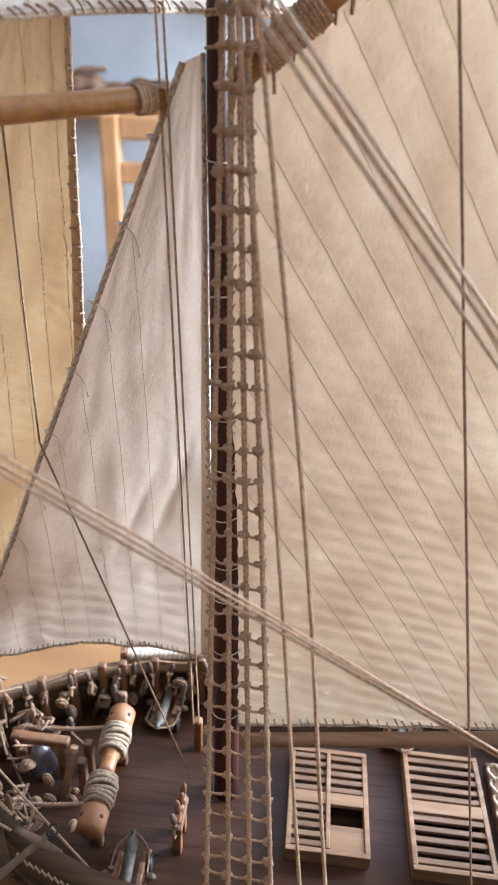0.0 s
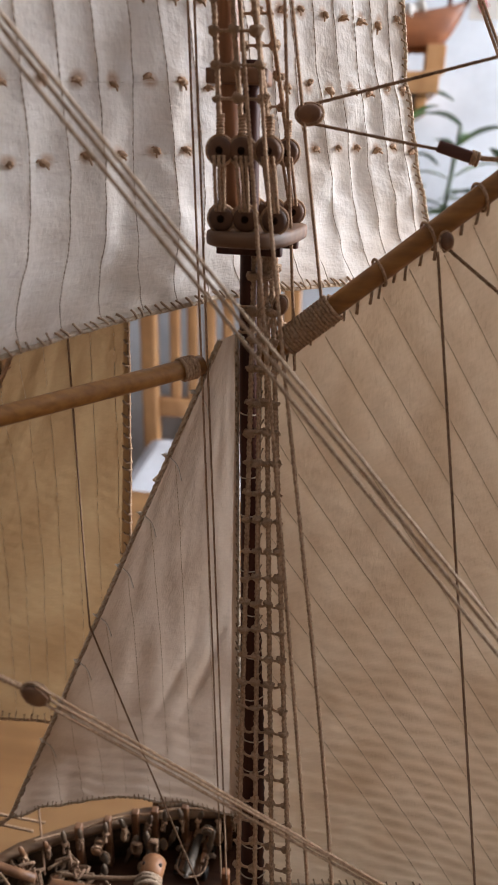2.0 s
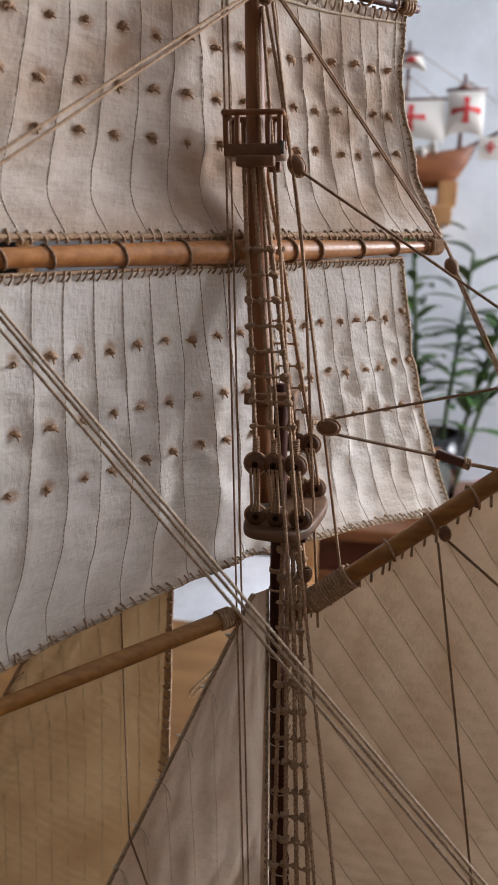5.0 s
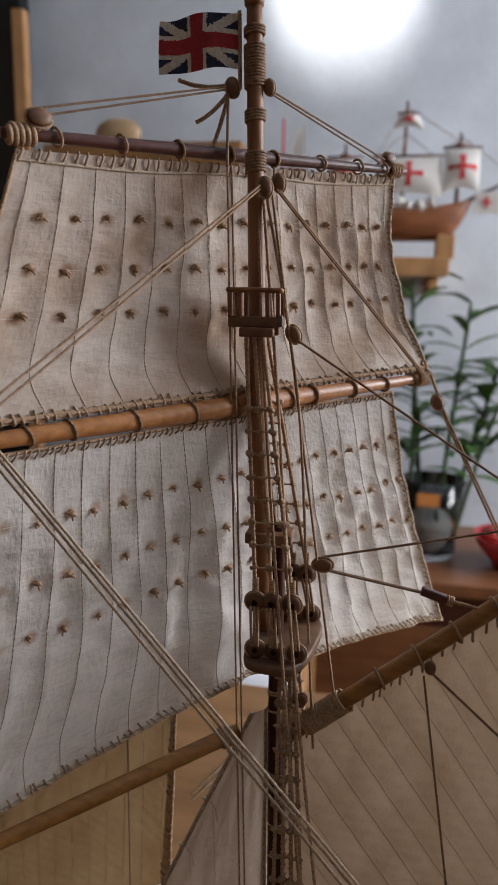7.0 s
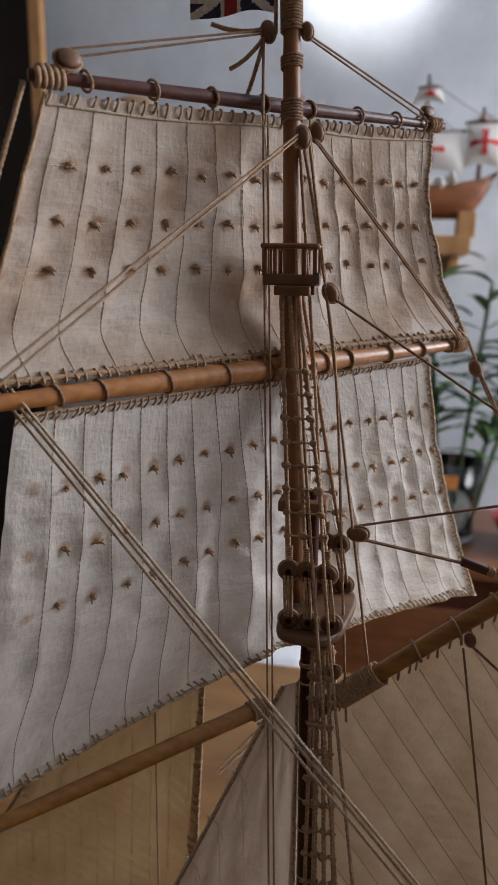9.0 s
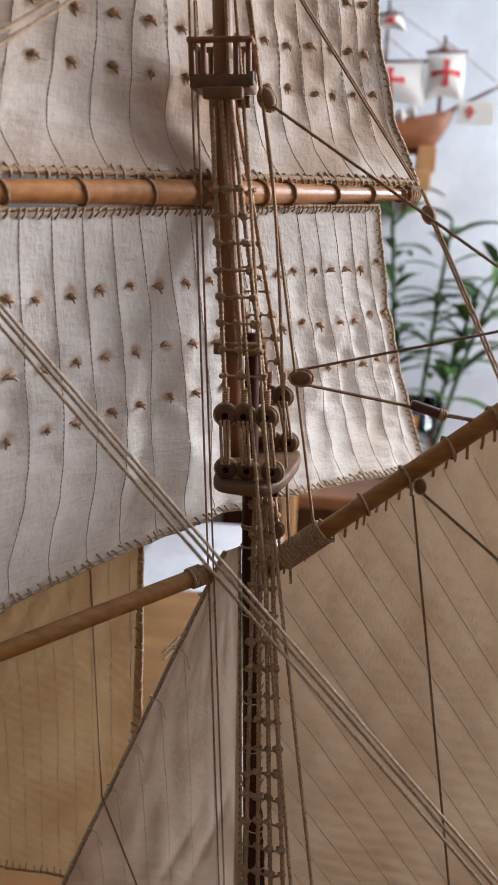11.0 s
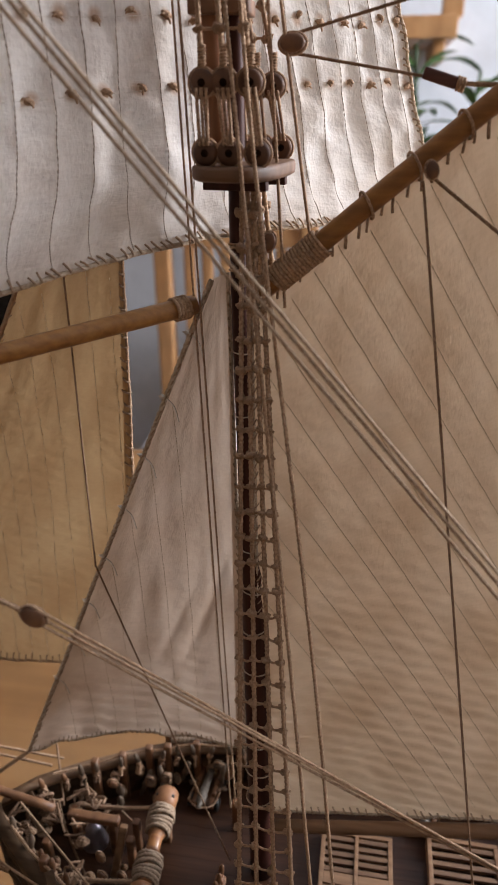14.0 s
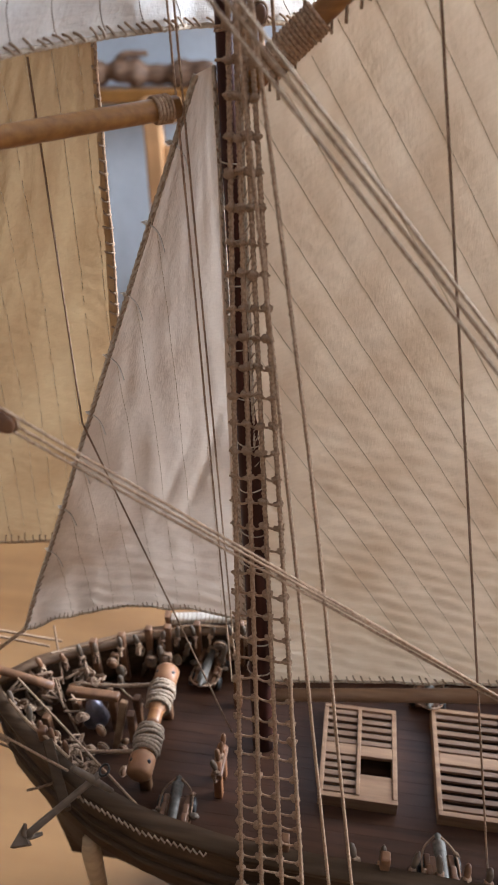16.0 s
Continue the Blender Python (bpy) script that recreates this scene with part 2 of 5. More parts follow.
def sweep(bm, pts, radius, sides=8, lobes=0, pitch=0.0, caps=True):
    """A round bar along pts; radius is a number or a function of 0..1. With lobes it is a twisted rope."""
    pts = [Vector(p) for p in pts]
    fr = frames(pts)
    rings, run = [], 0.0
    for i, (p, (s, u)) in enumerate(zip(pts, fr)):
        if i:
            run += (p - pts[i - 1]).length
        r = radius(i / (len(pts) - 1)) if callable(radius) else radius
        ring = []
        for k in range(sides):
            a = 2 * math.pi * k / sides
            q = r * (1 + 0.25 * math.cos(lobes * (a - 2 * math.pi * run / pitch))) if lobes else r
            ring.append(bm.verts.new(p + s * (q * math.cos(a)) + u * (q * math.sin(a))))
        rings.append(ring)
    for a, b in zip(rings, rings[1:]):
        for k in range(sides):
            bm.faces.new((a[k], a[(k + 1) % sides], b[(k + 1) % sides], b[k]))
    if caps:
        bm.faces.new(rings[0][::-1])
        bm.faces.new(rings[-1])
    return bm


def rope(bm, pts, r, fine=1.0):
    """A three-strand rope through pts."""
    length = sum((Vector(b) - Vector(a)).length for a, b in zip(pts, pts[1:]))
    pitch = r * 7
    n = max(2, int(length / (pitch / (7 * fine))))
    return sweep(bm, spline(pts, n), r, 9, 3, pitch)


def sagged(a, b, sag, n=4, way=(0, 0, -1)):
    a, b, way = Vector(a), Vector(b), Vector(way)
    return [a.lerp(b, k / n) + way * (sag * 4 * (k / n) * (1 - k / n)) for k in range(n + 1)]


def box(bm, lo, hi, bevel=0.0, m=None):
    lo, hi = Vector(lo), Vector(hi)
    r = bmesh.ops.create_cube(bm, size=1.0, matrix=(m or Matrix()) @ Matrix.Translation((lo + hi) / 2) @ Matrix.Diagonal((*(hi - lo), 1)))
    if bevel:
        edges = list({e for v in r["verts"] for e in v.link_edges})
        bmesh.ops.bevel(bm, geom=edges, offset=bevel, segments=2, affect="EDGES", profile=0.6)
    return bm


def ball(bm, at, r, flat=(1, 1, 1), m=None, seg=8, jitter=0.0):
    mat = Matrix.Translation(at) @ (m or Matrix()) @ Matrix.Diagonal((r * flat[0], r * flat[1], r * flat[2], 1))
    res = bmesh.ops.create_uvsphere(bm, u_segments=seg, v_segments=max(4, seg * 3 // 4), radius=1, matrix=mat)
    if jitter:
        for v in res["verts"]:
            v.co += V(random.uniform(-1, 1), random.uniform(-1, 1), random.uniform(-1, 1)) * jitter * r
    return bm


def lathe(bm, profile, m=None, seg=20):
    """A turned piece round z from (radius, height) pairs."""
    m = m or Matrix()
    rings = [[bm.verts.new(m @ V(r * math.cos(2 * math.pi * k / seg), r * math.sin(2 * math.pi * k / seg), z)) for k in range(seg)] for r, z in profile]
    for a, b in zip(rings, rings[1:]):
        for k in range(seg):
            bm.faces.new((a[k], a[(k + 1) % seg], b[(k + 1) % seg], b[k]))
    bm.faces.new(rings[0][::-1])
    bm.faces.new(rings[-1])
    return bm


def along(a, b):
    """A matrix whose z runs from a towards b."""
    a, b = Vector(a), Vector(b)
    return Matrix.Translation(a) @ (b - a).to_track_quat("Z", "Y").to_matrix().to_4x4()


B = bmesh.new

# ---- room ----
def slab(name, lo, hi, material, kind="structure", label="", category=""):
    ob = part(name, box(B(), lo, hi), material, smooth=False)
    return tagged(ob, label, category, kind=kind)


slab("floor", (X0 - .1, Y0 - .1, FLOOR - .1), (X1 + .1, Y1 + .1, FLOOR), TABLE_WOOD, label="wooden floor of the room", category="floor")
slab("ceiling", (X0 - .1, Y0 - .1, CEIL), (X1 + .1, Y1 + .1, CEIL + .1), WALL, label="painted ceiling", category="ceiling")
slab("wall_north", (X0, Y1, FLOOR), (X1, Y1 + .1, CEIL), WALL, label="plain grey-blue painted wall", category="wall")
slab("wall_south", (X0, Y0 - .1, FLOOR), (X1, Y0, CEIL), WALL_UNSEEN, label="plain painted wall behind", category="wall")
WIN_Y0, WIN_Y1, WIN_Z0, WIN_Z1 = .50, 1.60, 1.25, 2.45
bm = B()
for lo, hi in (((X1, Y0 - .1, FLOOR), (X1 + .1, WIN_Y0, CEIL)), ((X1, WIN_Y1, FLOOR), (X1 + .1, Y1 + .1, CEIL)),
               ((X1, WIN_Y0, FLOOR), (X1 + .1, WIN_Y1, WIN_Z0)), ((X1, WIN_Y0, WIN_Z1), (X1 + .1, WIN_Y1, CEIL))):
    box(bm, lo, hi)
tagged(part("wall_east", bm, WALL, smooth=False), "plain painted side wall with a window opening", "wall", kind="structure")
bm = B()
for lo, hi in (((WIN_Y0, WIN_Z0), (WIN_Y1, WIN_Z0 + .05)), ((WIN_Y0, WIN_Z1 - .05), (WIN_Y1, WIN_Z1)), ((WIN_Y0, WIN_Z0 + .05), (WIN_Y0 + .05, WIN_Z1 - .05)),
               ((WIN_Y1 - .05, WIN_Z0 + .05), (WIN_Y1, WIN_Z1 - .05)), ((1.03, WIN_Z0 + .05), (1.07, WIN_Z1 - .05))):
    box(bm, (X1 + .03, *lo), (X1 + .08, *hi), .004)
tagged(part("window_1", bm, CUSHION, smooth=False), "white framed window in the side wall", "window", kind="structure")
slab("wall_west", (X0 - .1, Y0 - .1, FLOOR), (X0, Y1 + .1, CEIL), WALL_UNSEEN, label="plain painted side wall", category="wall")

table = thing("table", (0.2, 0.2, FLOOR), "honey-brown oak table that carries the ship model", "table")
part("tabletop", box(B(), (-0.75, -0.35, TABLE - .03), (1.0, 0.636, TABLE), 0.004), TABLE_WOOD, table, smooth=False)
for px, py in ((-0.68, -0.28), (0.93, -0.28), (-0.68, 0.55), (0.93, 0.55)):
    part("leg", box(B(), (px - .03, py - .03, FLOOR), (px + .03, py + .03, TABLE - .03), 0.004), TABLE_WOOD, table, smooth=False)

# ---- ship model ----
ship = thing("model_ship", (0.03, 0.134, TABLE), "single-masted wooden model ship with cloth sails, rope rigging and flag", "model ship")
DECK_Z, RAIL_Z, KEEL = 1.026, 1.045, 0.955
MID_Y = 0.134


def half(x):
    """Half breadth of the hull at the rail."""
    pts = [(-.092, .0008), (-.088, .007), (-.082, .0125), (-.07, .0205), (-.05, .0315), (-.0325, .0372), (-.009, .041), (.05, .043), (.12, .041), (.19, .033)]
    for (a, ha), (b, hb) in zip(pts, pts[1:]):
        if x <= b:
            return ha + (hb - ha) * (x - a) / (b - a)
    return pts[-1][1]


def sheer(x):
    return RAIL_Z + 0.004 * max(0, -x / .09) ** 2 + 0.006 * max(0, x / .19) ** 2


def edge(x, sgn):
    """Height of the rail; the far side is cut lower."""
    return sheer(x) - (.0055 if sgn > 0 else 0)


def hull_mesh():
    bm = B()
    xs = [-.092 + .282 * k / 48 for k in range(49)]
    rows = []
    for x in xs:
        h = half(x)
        row = []
        for k in range(-8, 9):
            top = edge(x, k)
            s = 1 - abs(k) / 8
            z = top + (KEEL - top) * s ** 1.15
            y = h * (1 - max(0, 1.026 - z) / (1.026 - KEEL)) ** (1.0 - .6 * min(1, (x + .092) / .11)) if k else 0
            row.append(bm.verts.new((x + (0.012 * s if x < -.08 else 0), MID_Y + math.copysign(y, k) if k else MID_Y, z)))
        rows.append(row)
    for a, b in zip(rows, rows[1:]):
        for p, q, r, t in zip(a, a[1:], b[1:], b):
            bm.faces.new((p, q, r, t))
    bm.faces.new(rows[-1])
    return bm


def strip(bm, f, n=40, x0=-.0905, x1=.188):
    """A closed band between four edge lines given by f(x) -> four points."""
    rings = [[bm.verts.new(p) for p in f(x0 + (x1 - x0) * k / n)] for k in range(n + 1)]
    for a, b in zip(rings, rings[1:]):
        for k in range(4):
            bm.faces.new((a[k], a[(k + 1) % 4], b[(k + 1) % 4], b[k]))
    bm.faces.new(rings[0][::-1])
    bm.faces.new(rings[-1])
    return bm


part("hull", hull_mesh(), HULL, ship)
for sgn in (-1, 1):
    part("bulwark", strip(B(), lambda x: [(x, MID_Y + sgn * (half(x) - .0002), DECK_Z - .004), (x, MID_Y + sgn * (half(x) - .0002), edge(x, sgn)),
         (x, MID_Y + sgn * max(half(x) - .0022, 0), edge(x, sgn)), (x, MID_Y + sgn * max(half(x) - .0022, 0), DECK_Z - .004)]), HULL, ship)
    part("rail", strip(B(), lambda x: [(x, MID_Y + sgn * (half(x) + .0012), edge(x, sgn)), (x, MID_Y + sgn * (half(x) + .0012), edge(x, sgn) + .0018),
         (x, MID_Y + sgn * max(half(x) - .0035, 0), edge(x, sgn) + .0018), (x, MID_Y + sgn * max(half(x) - .0035, 0), edge(x, sgn))]), RAIL_WOOD if sgn > 0 else HULL, ship)
part("deck", strip(B(), lambda x: [(x, MID_Y - half(x) + .001, DECK_Z - .002), (x, MID_Y - half(x) + .001, DECK_Z), (x, MID_Y + half(x) - .001, DECK_Z), (x, MID_Y + half(x) - .001, DECK_Z - .002)]), DECK, ship, smooth=False)

# masts and spars
MAST_LINE = [V(-.0074, .139, DECK_Z), V(-.0091, .139, 1.110), V(-.0108, .139, 1.170), V(-.0127, .139, 1.215), V(-.0131, .139, 1.262)]


def mast_radius(t):
    radii = (.0035, .0034, .0027, .0018, .0015)
    k = min(3, int(t * 4))
    return radii[k] + (radii[k + 1] - radii[k]) * (t * 4 - k)


part("lower_mast", sweep(B(), spline(MAST_LINE, 36), mast_radius, 18), MAST_BLACK, ship, "blackened lower mast")
TM_FOOT, TM_TOP = V(-.0160, .1375, 1.236), V(-.0230, .1463, 1.3752)
part("topmast", sweep(B(), spline([TM_FOOT, V(-.0195, .140, 1.305), TM_TOP], 30), lambda t: .0024 - .0007 * t, 16), MAST_WOOD, ship, "brown wooden topmast")


def spar(name, a, b, r0, rm, r1, material, label=""):
    return part(name, sweep(B(), spline([a, b], 24), lambda t: r0 + (rm - r0) * min(1, t * 2) if t < .5 else rm + (r1 - rm) * (t - .5) * 2, 18), material, ship, label)


YARD_DIR = V(.655, .755, .04).normalized()
TY_MID = V(-.0205, .1435, 1.2895)
TY_L, TY_R = TY_MID - YARD_DIR * .072, TY_MID + YARD_DIR * .0645
topsail_yard = spar("topsail_yard", TY_L, TY_R, .0014, .0026, .0012, SPAR)
TG_L, TG_R = V(-.0610, .1068, 1.3413), V(.0115, .1885, 1.3478)
topgallant_yard = spar("topgallant_yard", TG_L, TG_R, .0010, .0015, .0009, SPAR_DARK)
LY_DIR = V(.71, .70, .071).normalized()
LY_END = V(-.0222, .1385, 1.2068)
lower_yard = spar("lower_yard", LY_END - LY_DIR * .078, LY_END, .0013, .0019, .0020, SPAR_BROWN)
GAFF_DIR = V(.763, .003, .646).normalized()
GAFF_A = V(-.0095, .1358, 1.2092)
gaff = spar("gaff", GAFF_A, GAFF_A + GAFF_DIR * .135, .0020, .0020, .0014, SPAR_BROWN)
BOOM_A = V(-.004, .1345, 1.0545)
boom = spar("boom", BOOM_A, BOOM_A + V(.21, .0205, .011), .0018, .0023, .0015, LIME)


# sails
def sail(name, f, nu, nv, material, label, w, h):
    bm = B()
    uvl = bm.loops.layers.uv.new("UVMap")
    vs = [[bm.verts.new(f(i / nu, j / nv)) for i in range(nu + 1)] for j in range(nv + 1)]
    for j in range(nv):
        for i in range(nu):
            fa = bm.faces.new((vs[j][i], vs[j][i + 1], vs[j + 1][i + 1], vs[j + 1][i]))
            for lp, (a, b) in zip(fa.loops, ((i, j), (i + 1, j), (i + 1, j + 1), (i, j + 1))):
                lp[uvl].uv = (a / nu * w, b / nv * h)
    return part(name, bm, material, ship, label)


def bil(a, b, c, d, u, v):
    """a head left, b head right, c foot left, d foot right"""
    return a.lerp(b, u).lerp(c.lerp(d, u), v)


FWD = V(-.755, .655, 0)
TS = (TY_L + YARD_DIR * .010 - V(0, 0, .0029), TY_R - YARD_DIR * .0155 - V(0, 0, .0026), V(-.074, .080, 1.206), V(.0326, .198, 1.2144))


def f_topsail(u, v):
    p = bil(*TS, u, v)
    w = max(0, min(1, v))
    k = max(0, min(1, (w - .74) / .26))
    rise = math.sin(math.pi / 2 * min(1, w / .74)) ** (1.5 - .8 * max(0, min(1, u))) * (1 - (.66 + .3 * u) * k * k * (3 - 2 * k))
    p = p + V(0, 1, 0) * ((.0108 + .003 * math.sin(math.pi * u) - .002 * u) * rise)
    p.z += .0092 * max(0, math.sin(math.pi * u)) ** .8 * max(0, v) ** 2.5
    p = p + YARD_DIR * (-.004) * math.sin(math.pi * v) * (max(0, u) ** 6)
    puff = abs(math.sin(math.pi * (u * 116.5 - 1.7) / 6.08)) ** .7
    n1 = noise.noise(V(u * 9, v * 5, 2.2)) + .5 * noise.noise(V(u * 24, v * 14, 6.1))
    fold = math.exp(-((u - .40 + .05 * v) / .028) ** 2) * v * (1 - v ** 8) - .6 * math.exp(-((u - .46 + .05 * v) / .03) ** 2) * v * (1 - v ** 8)
    strip_no = math.floor((u * 116.5 - 1.7) / 6.08)
    quilt = puff * (noise.noise(V(strip_no * 3.7, v * 9 + u * 6, 1.3)) + .6 * noise.noise(V(strip_no * 2.3, v * 21 - u * 9, 5.3)))
    return p + FWD * (.0005 * puff + .0011 * n1 + .0026 * fold + .0010 * quilt) * min(1, 3 * v)


def f_tg(u, v):
    p = bil(TG_L + V(.0018, .0021, -.0025), TG_R - V(.003, .003, .002), TY_L + V(.002, .002, .0027), TY_R + V(0, 0, .0022), u, v)
    p = p + V(0, .006, 0) * math.sin(math.pi * v) * max(0, math.sin(math.pi * u)) ** .7
    p = p - YARD_DIR * (.006) * math.sin(math.pi * v) * (max(0, u) ** 5)
    puff = abs(math.sin(math.pi * (u - .03) / .0625)) ** .7
    n1 = noise.noise(V(u * 8, v * 5, 9.2)) + .5 * noise.noise(V(u * 22, v * 13, 4.1))
    strip_no = math.floor((u - .03) / .0625)
    quilt = puff * (noise.noise(V(strip_no * 3.1, v * 7 + u * 5, 8.3)) + .6 * noise.noise(V(strip_no * 2.7, v * 17 - u * 8, 3.3)))
    return p + FWD * (.0005 * puff + .0009 * n1 + .0006 * quilt) * min(1, 4 * v) * min(1, 4 * max(0, 1 - v))


topsail = sail("topsail", f_topsail, 150, 90, CLOTH, "white cloth square topsail with reef knots", .14, .085)
topgallant = sail("topgallant_sail", f_tg, 130, 60, CLOTH_STAINED, "white cloth topgallant sail with reef knots", .12, .06)

PEAK = GAFF_A + GAFF_DIR * .128
THROAT = GAFF_A + GAFF_DIR * .002
TACK, CLEW = V(-.0072, .1375, 1.0565), V(.20, .153, 1.068)


def f_main(u, v):
    p = bil(THROAT - V(.0018, 0, .003), PEAK - V(0, 0, .003), TACK, CLEW, u, v)
    p = p + V(0, .006, 0) * math.sin(math.pi * u) * math.sin(math.pi * v)
    n1 = noise.noise(V(u * 14, v * 9, 3.1))
    low = max(0, min(1, (v - .35) * 2.2))
    s = (p.x - .0005 - (1.29 - p.z) * .54 / .84) / .0077
    puff = abs(math.sin(math.pi * s)) ** .7
    k = math.floor(s)
    sway = noise.noise(V(k * 3.3, p.z * 70, p.x * 45)) + .5 * noise.noise(V(k * 1.9, p.z * 170, p.x * 90))
    rip = math.sin(2 * math.pi * (p.z / .0044 + p.x / .034 + .27 * k + .45 * sway)) * (.75 + .5 * noise.noise(V(p.x * 60, p.z * 60, k * 2.1)))
    wide = noise.noise(V(p.x * 70, p.z * 190, 1.7))
    return p + V(0, 1, 0) * (.0003 * n1 + .00024 * puff + (.00007 + .00032 * low) * rip * puff + .0002 * low * wide)


mainsail = sail("mainsail", f_main, 150, 260, CLOTH_TAN, "cream cloth gaff mainsail with diagonal seams", .2, .19)

JIB_PEAK, JIB_TACK = V(-.0185, .1392, 1.2120), V(-.0828, .1432, 1.0600)
JIB_HEAD, JIB_CLEW = V(-.0151, .1394, 1.2135), V(-.0127, .1440, 1.0730)


def f_jib(u, v):
    """u from the luff to the leech, v from the peak down to the foot."""
    p = JIB_PEAK.lerp(JIB_TACK, v).lerp(JIB_HEAD.lerp(JIB_CLEW, v), u)
    p = p + V(0, .0045, 0) * math.sin(math.pi * u) * v * (1.15 - .75 * v)
    p.z += .0058 * math.sin(math.pi * u) * v ** 5
    n1 = noise.noise(V(u * 5, v * 10, 8.3))
    n2 = noise.noise(V(u * 8 - v * 4, v * 5, 2.9))
    low = max(0, v - .6) * noise.noise(V(u * 9, v * 30, 4.4))
    rip = max(0, v - .62) * math.sin(p.z / .00072 + u * 5 + 2.2 * noise.noise(V(u * 7, v * 11, 1.2))) * max(0, math.sin(math.pi * u)) ** .5
    crease = math.exp(-((u - .80 + .9 * (v - .62)) / .035) ** 2) * math.exp(-((v - .62) / .12) ** 2) + .7 * math.exp(-((u - .62 + .8 * (v - .66)) / .03) ** 2) * math.exp(-((v - .66) / .09) ** 2)
    return p + V(0, .0014, 0) * (.7 * n1 + n2 + 1.0 * low + .8 * rip - .9 * crease) * v


jib = sail("jib", f_jib, 90, 240, CLOTH_JIB, "pale cloth triangular jib with a roped luff", .08, .19)


def outer_plane(x, z):
    return V(x, .1495 + .3 * (-.040 - x), z)


def f_outer(u, v):
    """u from the luff to the leech, v from the head down to the foot."""
    a, c = outer_plane(-.0585, 1.2270), outer_plane(-.1640, 1.0500)
    b, d = outer_plane(-.0402, 1.2320), outer_plane(-.0455, 1.0930)
    p = bil(a, b, c, d, u, v)
    return p + V(0, .004, 0) * math.sin(math.pi * u) * math.sin(math.pi * v) + V(0, .0007, 0) * (noise.noise(V(u * 8, v * 9, 5)) + .5 * noise.noise(V(u * 16, v * 26, 2))) + V(0, .00016, 0) * math.sin(p.z / .00062 + 2.5 * noise.noise(V(u * 9, v * 14, 7))) * (.6 + noise.noise(V(u * 6, v * 8, 3)))


outer_jib = sail("outer_jib", f_outer, 70, 190, CLOTH_GOLD, "straw-coloured cloth outer jib", .1, .15)


def lifted(f, u, v, off):
    """A point on the near face of a sail, off metres in front of it."""
    e = 1e-3
    p = f(u, v)
    n = (f(u + e, v) - f(u - e, v)).cross(f(u, v + e) - f(u, v - e)).normalized()
    if n.y > 0:
        n.negate()
    return p + n * off


def seam(sail_ob, f, pts, r=.00013, off=.00003, material=THREAD, n=40, dash=.8):
    """A thread stitched down a sail through the (u, v) pairs pts; each stitch dives into the cloth by dash."""
    path = [lifted(f, a.x, a.y, off) for a in spline([V(u, v, 0) for u, v in pts], n)]
    count = max(4, round(sum((b - a).length for a, b in zip(path, path[1:])) / .0011))
    fine = spline(path, count * 5)
    wander = V(.00012 * random.uniform(.5, 1), 0, .00005)
    seed = random.uniform(0, 90)
    fine = [p + wander * noise.noise(V(seed, k * .06, 0)) for k, p in enumerate(fine)]
    return part("seam", sweep(B(), fine, lambda t: r * (1.15 - dash * abs(math.cos(math.pi * t * count)) ** 1.5), 4), material, sail_ob)


def tape(sail_ob, f, pts, width, material, n=60, name="seam_band", off=.00012):
    """A doubled band of cloth sewn along the (u, v) pairs pts, width wide in (u, v) as given by a pair."""
    bm = B()
    uvl = bm.loops.layers.uv.new("UVMap")
    rows = []
    for a in spline([V(u, v, 0) for u, v in pts], n):
        rows.append([(bm.verts.new(lifted(f, a.x + width[0] * k, a.y + width[1] * k, off)), (a.x * .17 + .3 + width[0] * k, a.y * .17 + width[1] * k)) for k in (0, .5, 1)])
    for r, q in zip(rows, rows[1:]):
        for k in range(2):
            quad = (r[k], r[k + 1], q[k + 1], q[k])
            fa = bm.faces.new([v for v, _ in quad])
            for lp, (_, w) in zip(fa.loops, quad):
                lp[uvl].uv = w
    return part(name, bm, material, sail_ob)


def bolt_rope(sail_ob, f, pts, r=.00045, material=ROPE_PALE, n=70):
    path = [lifted(f, a.x, a.y, .0001) for a in spline([V(u, v, 0) for u, v in pts], n)]
    bm = B()
    rope(bm, path, r, .7)
    return part("bolt_rope", bm, material, sail_ob)


def stitches(sail_ob, f, p, q, n, into, slant, r=.0002, wrap=.0006, material=THREAD):
    """Slanted lashing turns along the edge from p to q; into points from the edge into the cloth."""
    bm = B()
    for k in range(n):
        t = (k + .5 + random.uniform(-.22, .22)) / n
        e = (p[0] + (q[0] - p[0]) * t, p[1] + (q[1] - p[1]) * t)
        sl = slant * random.uniform(.6, 1.4)
        depth = random.uniform(.75, 1.25)
        ins = (e[0] + (into[0] * depth - (q[0] - p[0]) * sl), e[1] + (into[1] * depth - (q[1] - p[1]) * sl))
        mid = ((e[0] + ins[0]) / 2, (e[1] + ins[1]) / 2)
        a, b, c = lifted(f, *ins, .0001), lifted(f, *mid, wrap), lifted(f, *e, wrap)
        d = lifted(f, e[0] - into[0] * .12, e[1] - into[1] * .12, -.0002)
        sweep(bm, spline([a, b, c, d], 8), r * random.uniform(.85, 1.25), 5)
    return part("lashing", bm, material, sail_ob, kind="stuff")


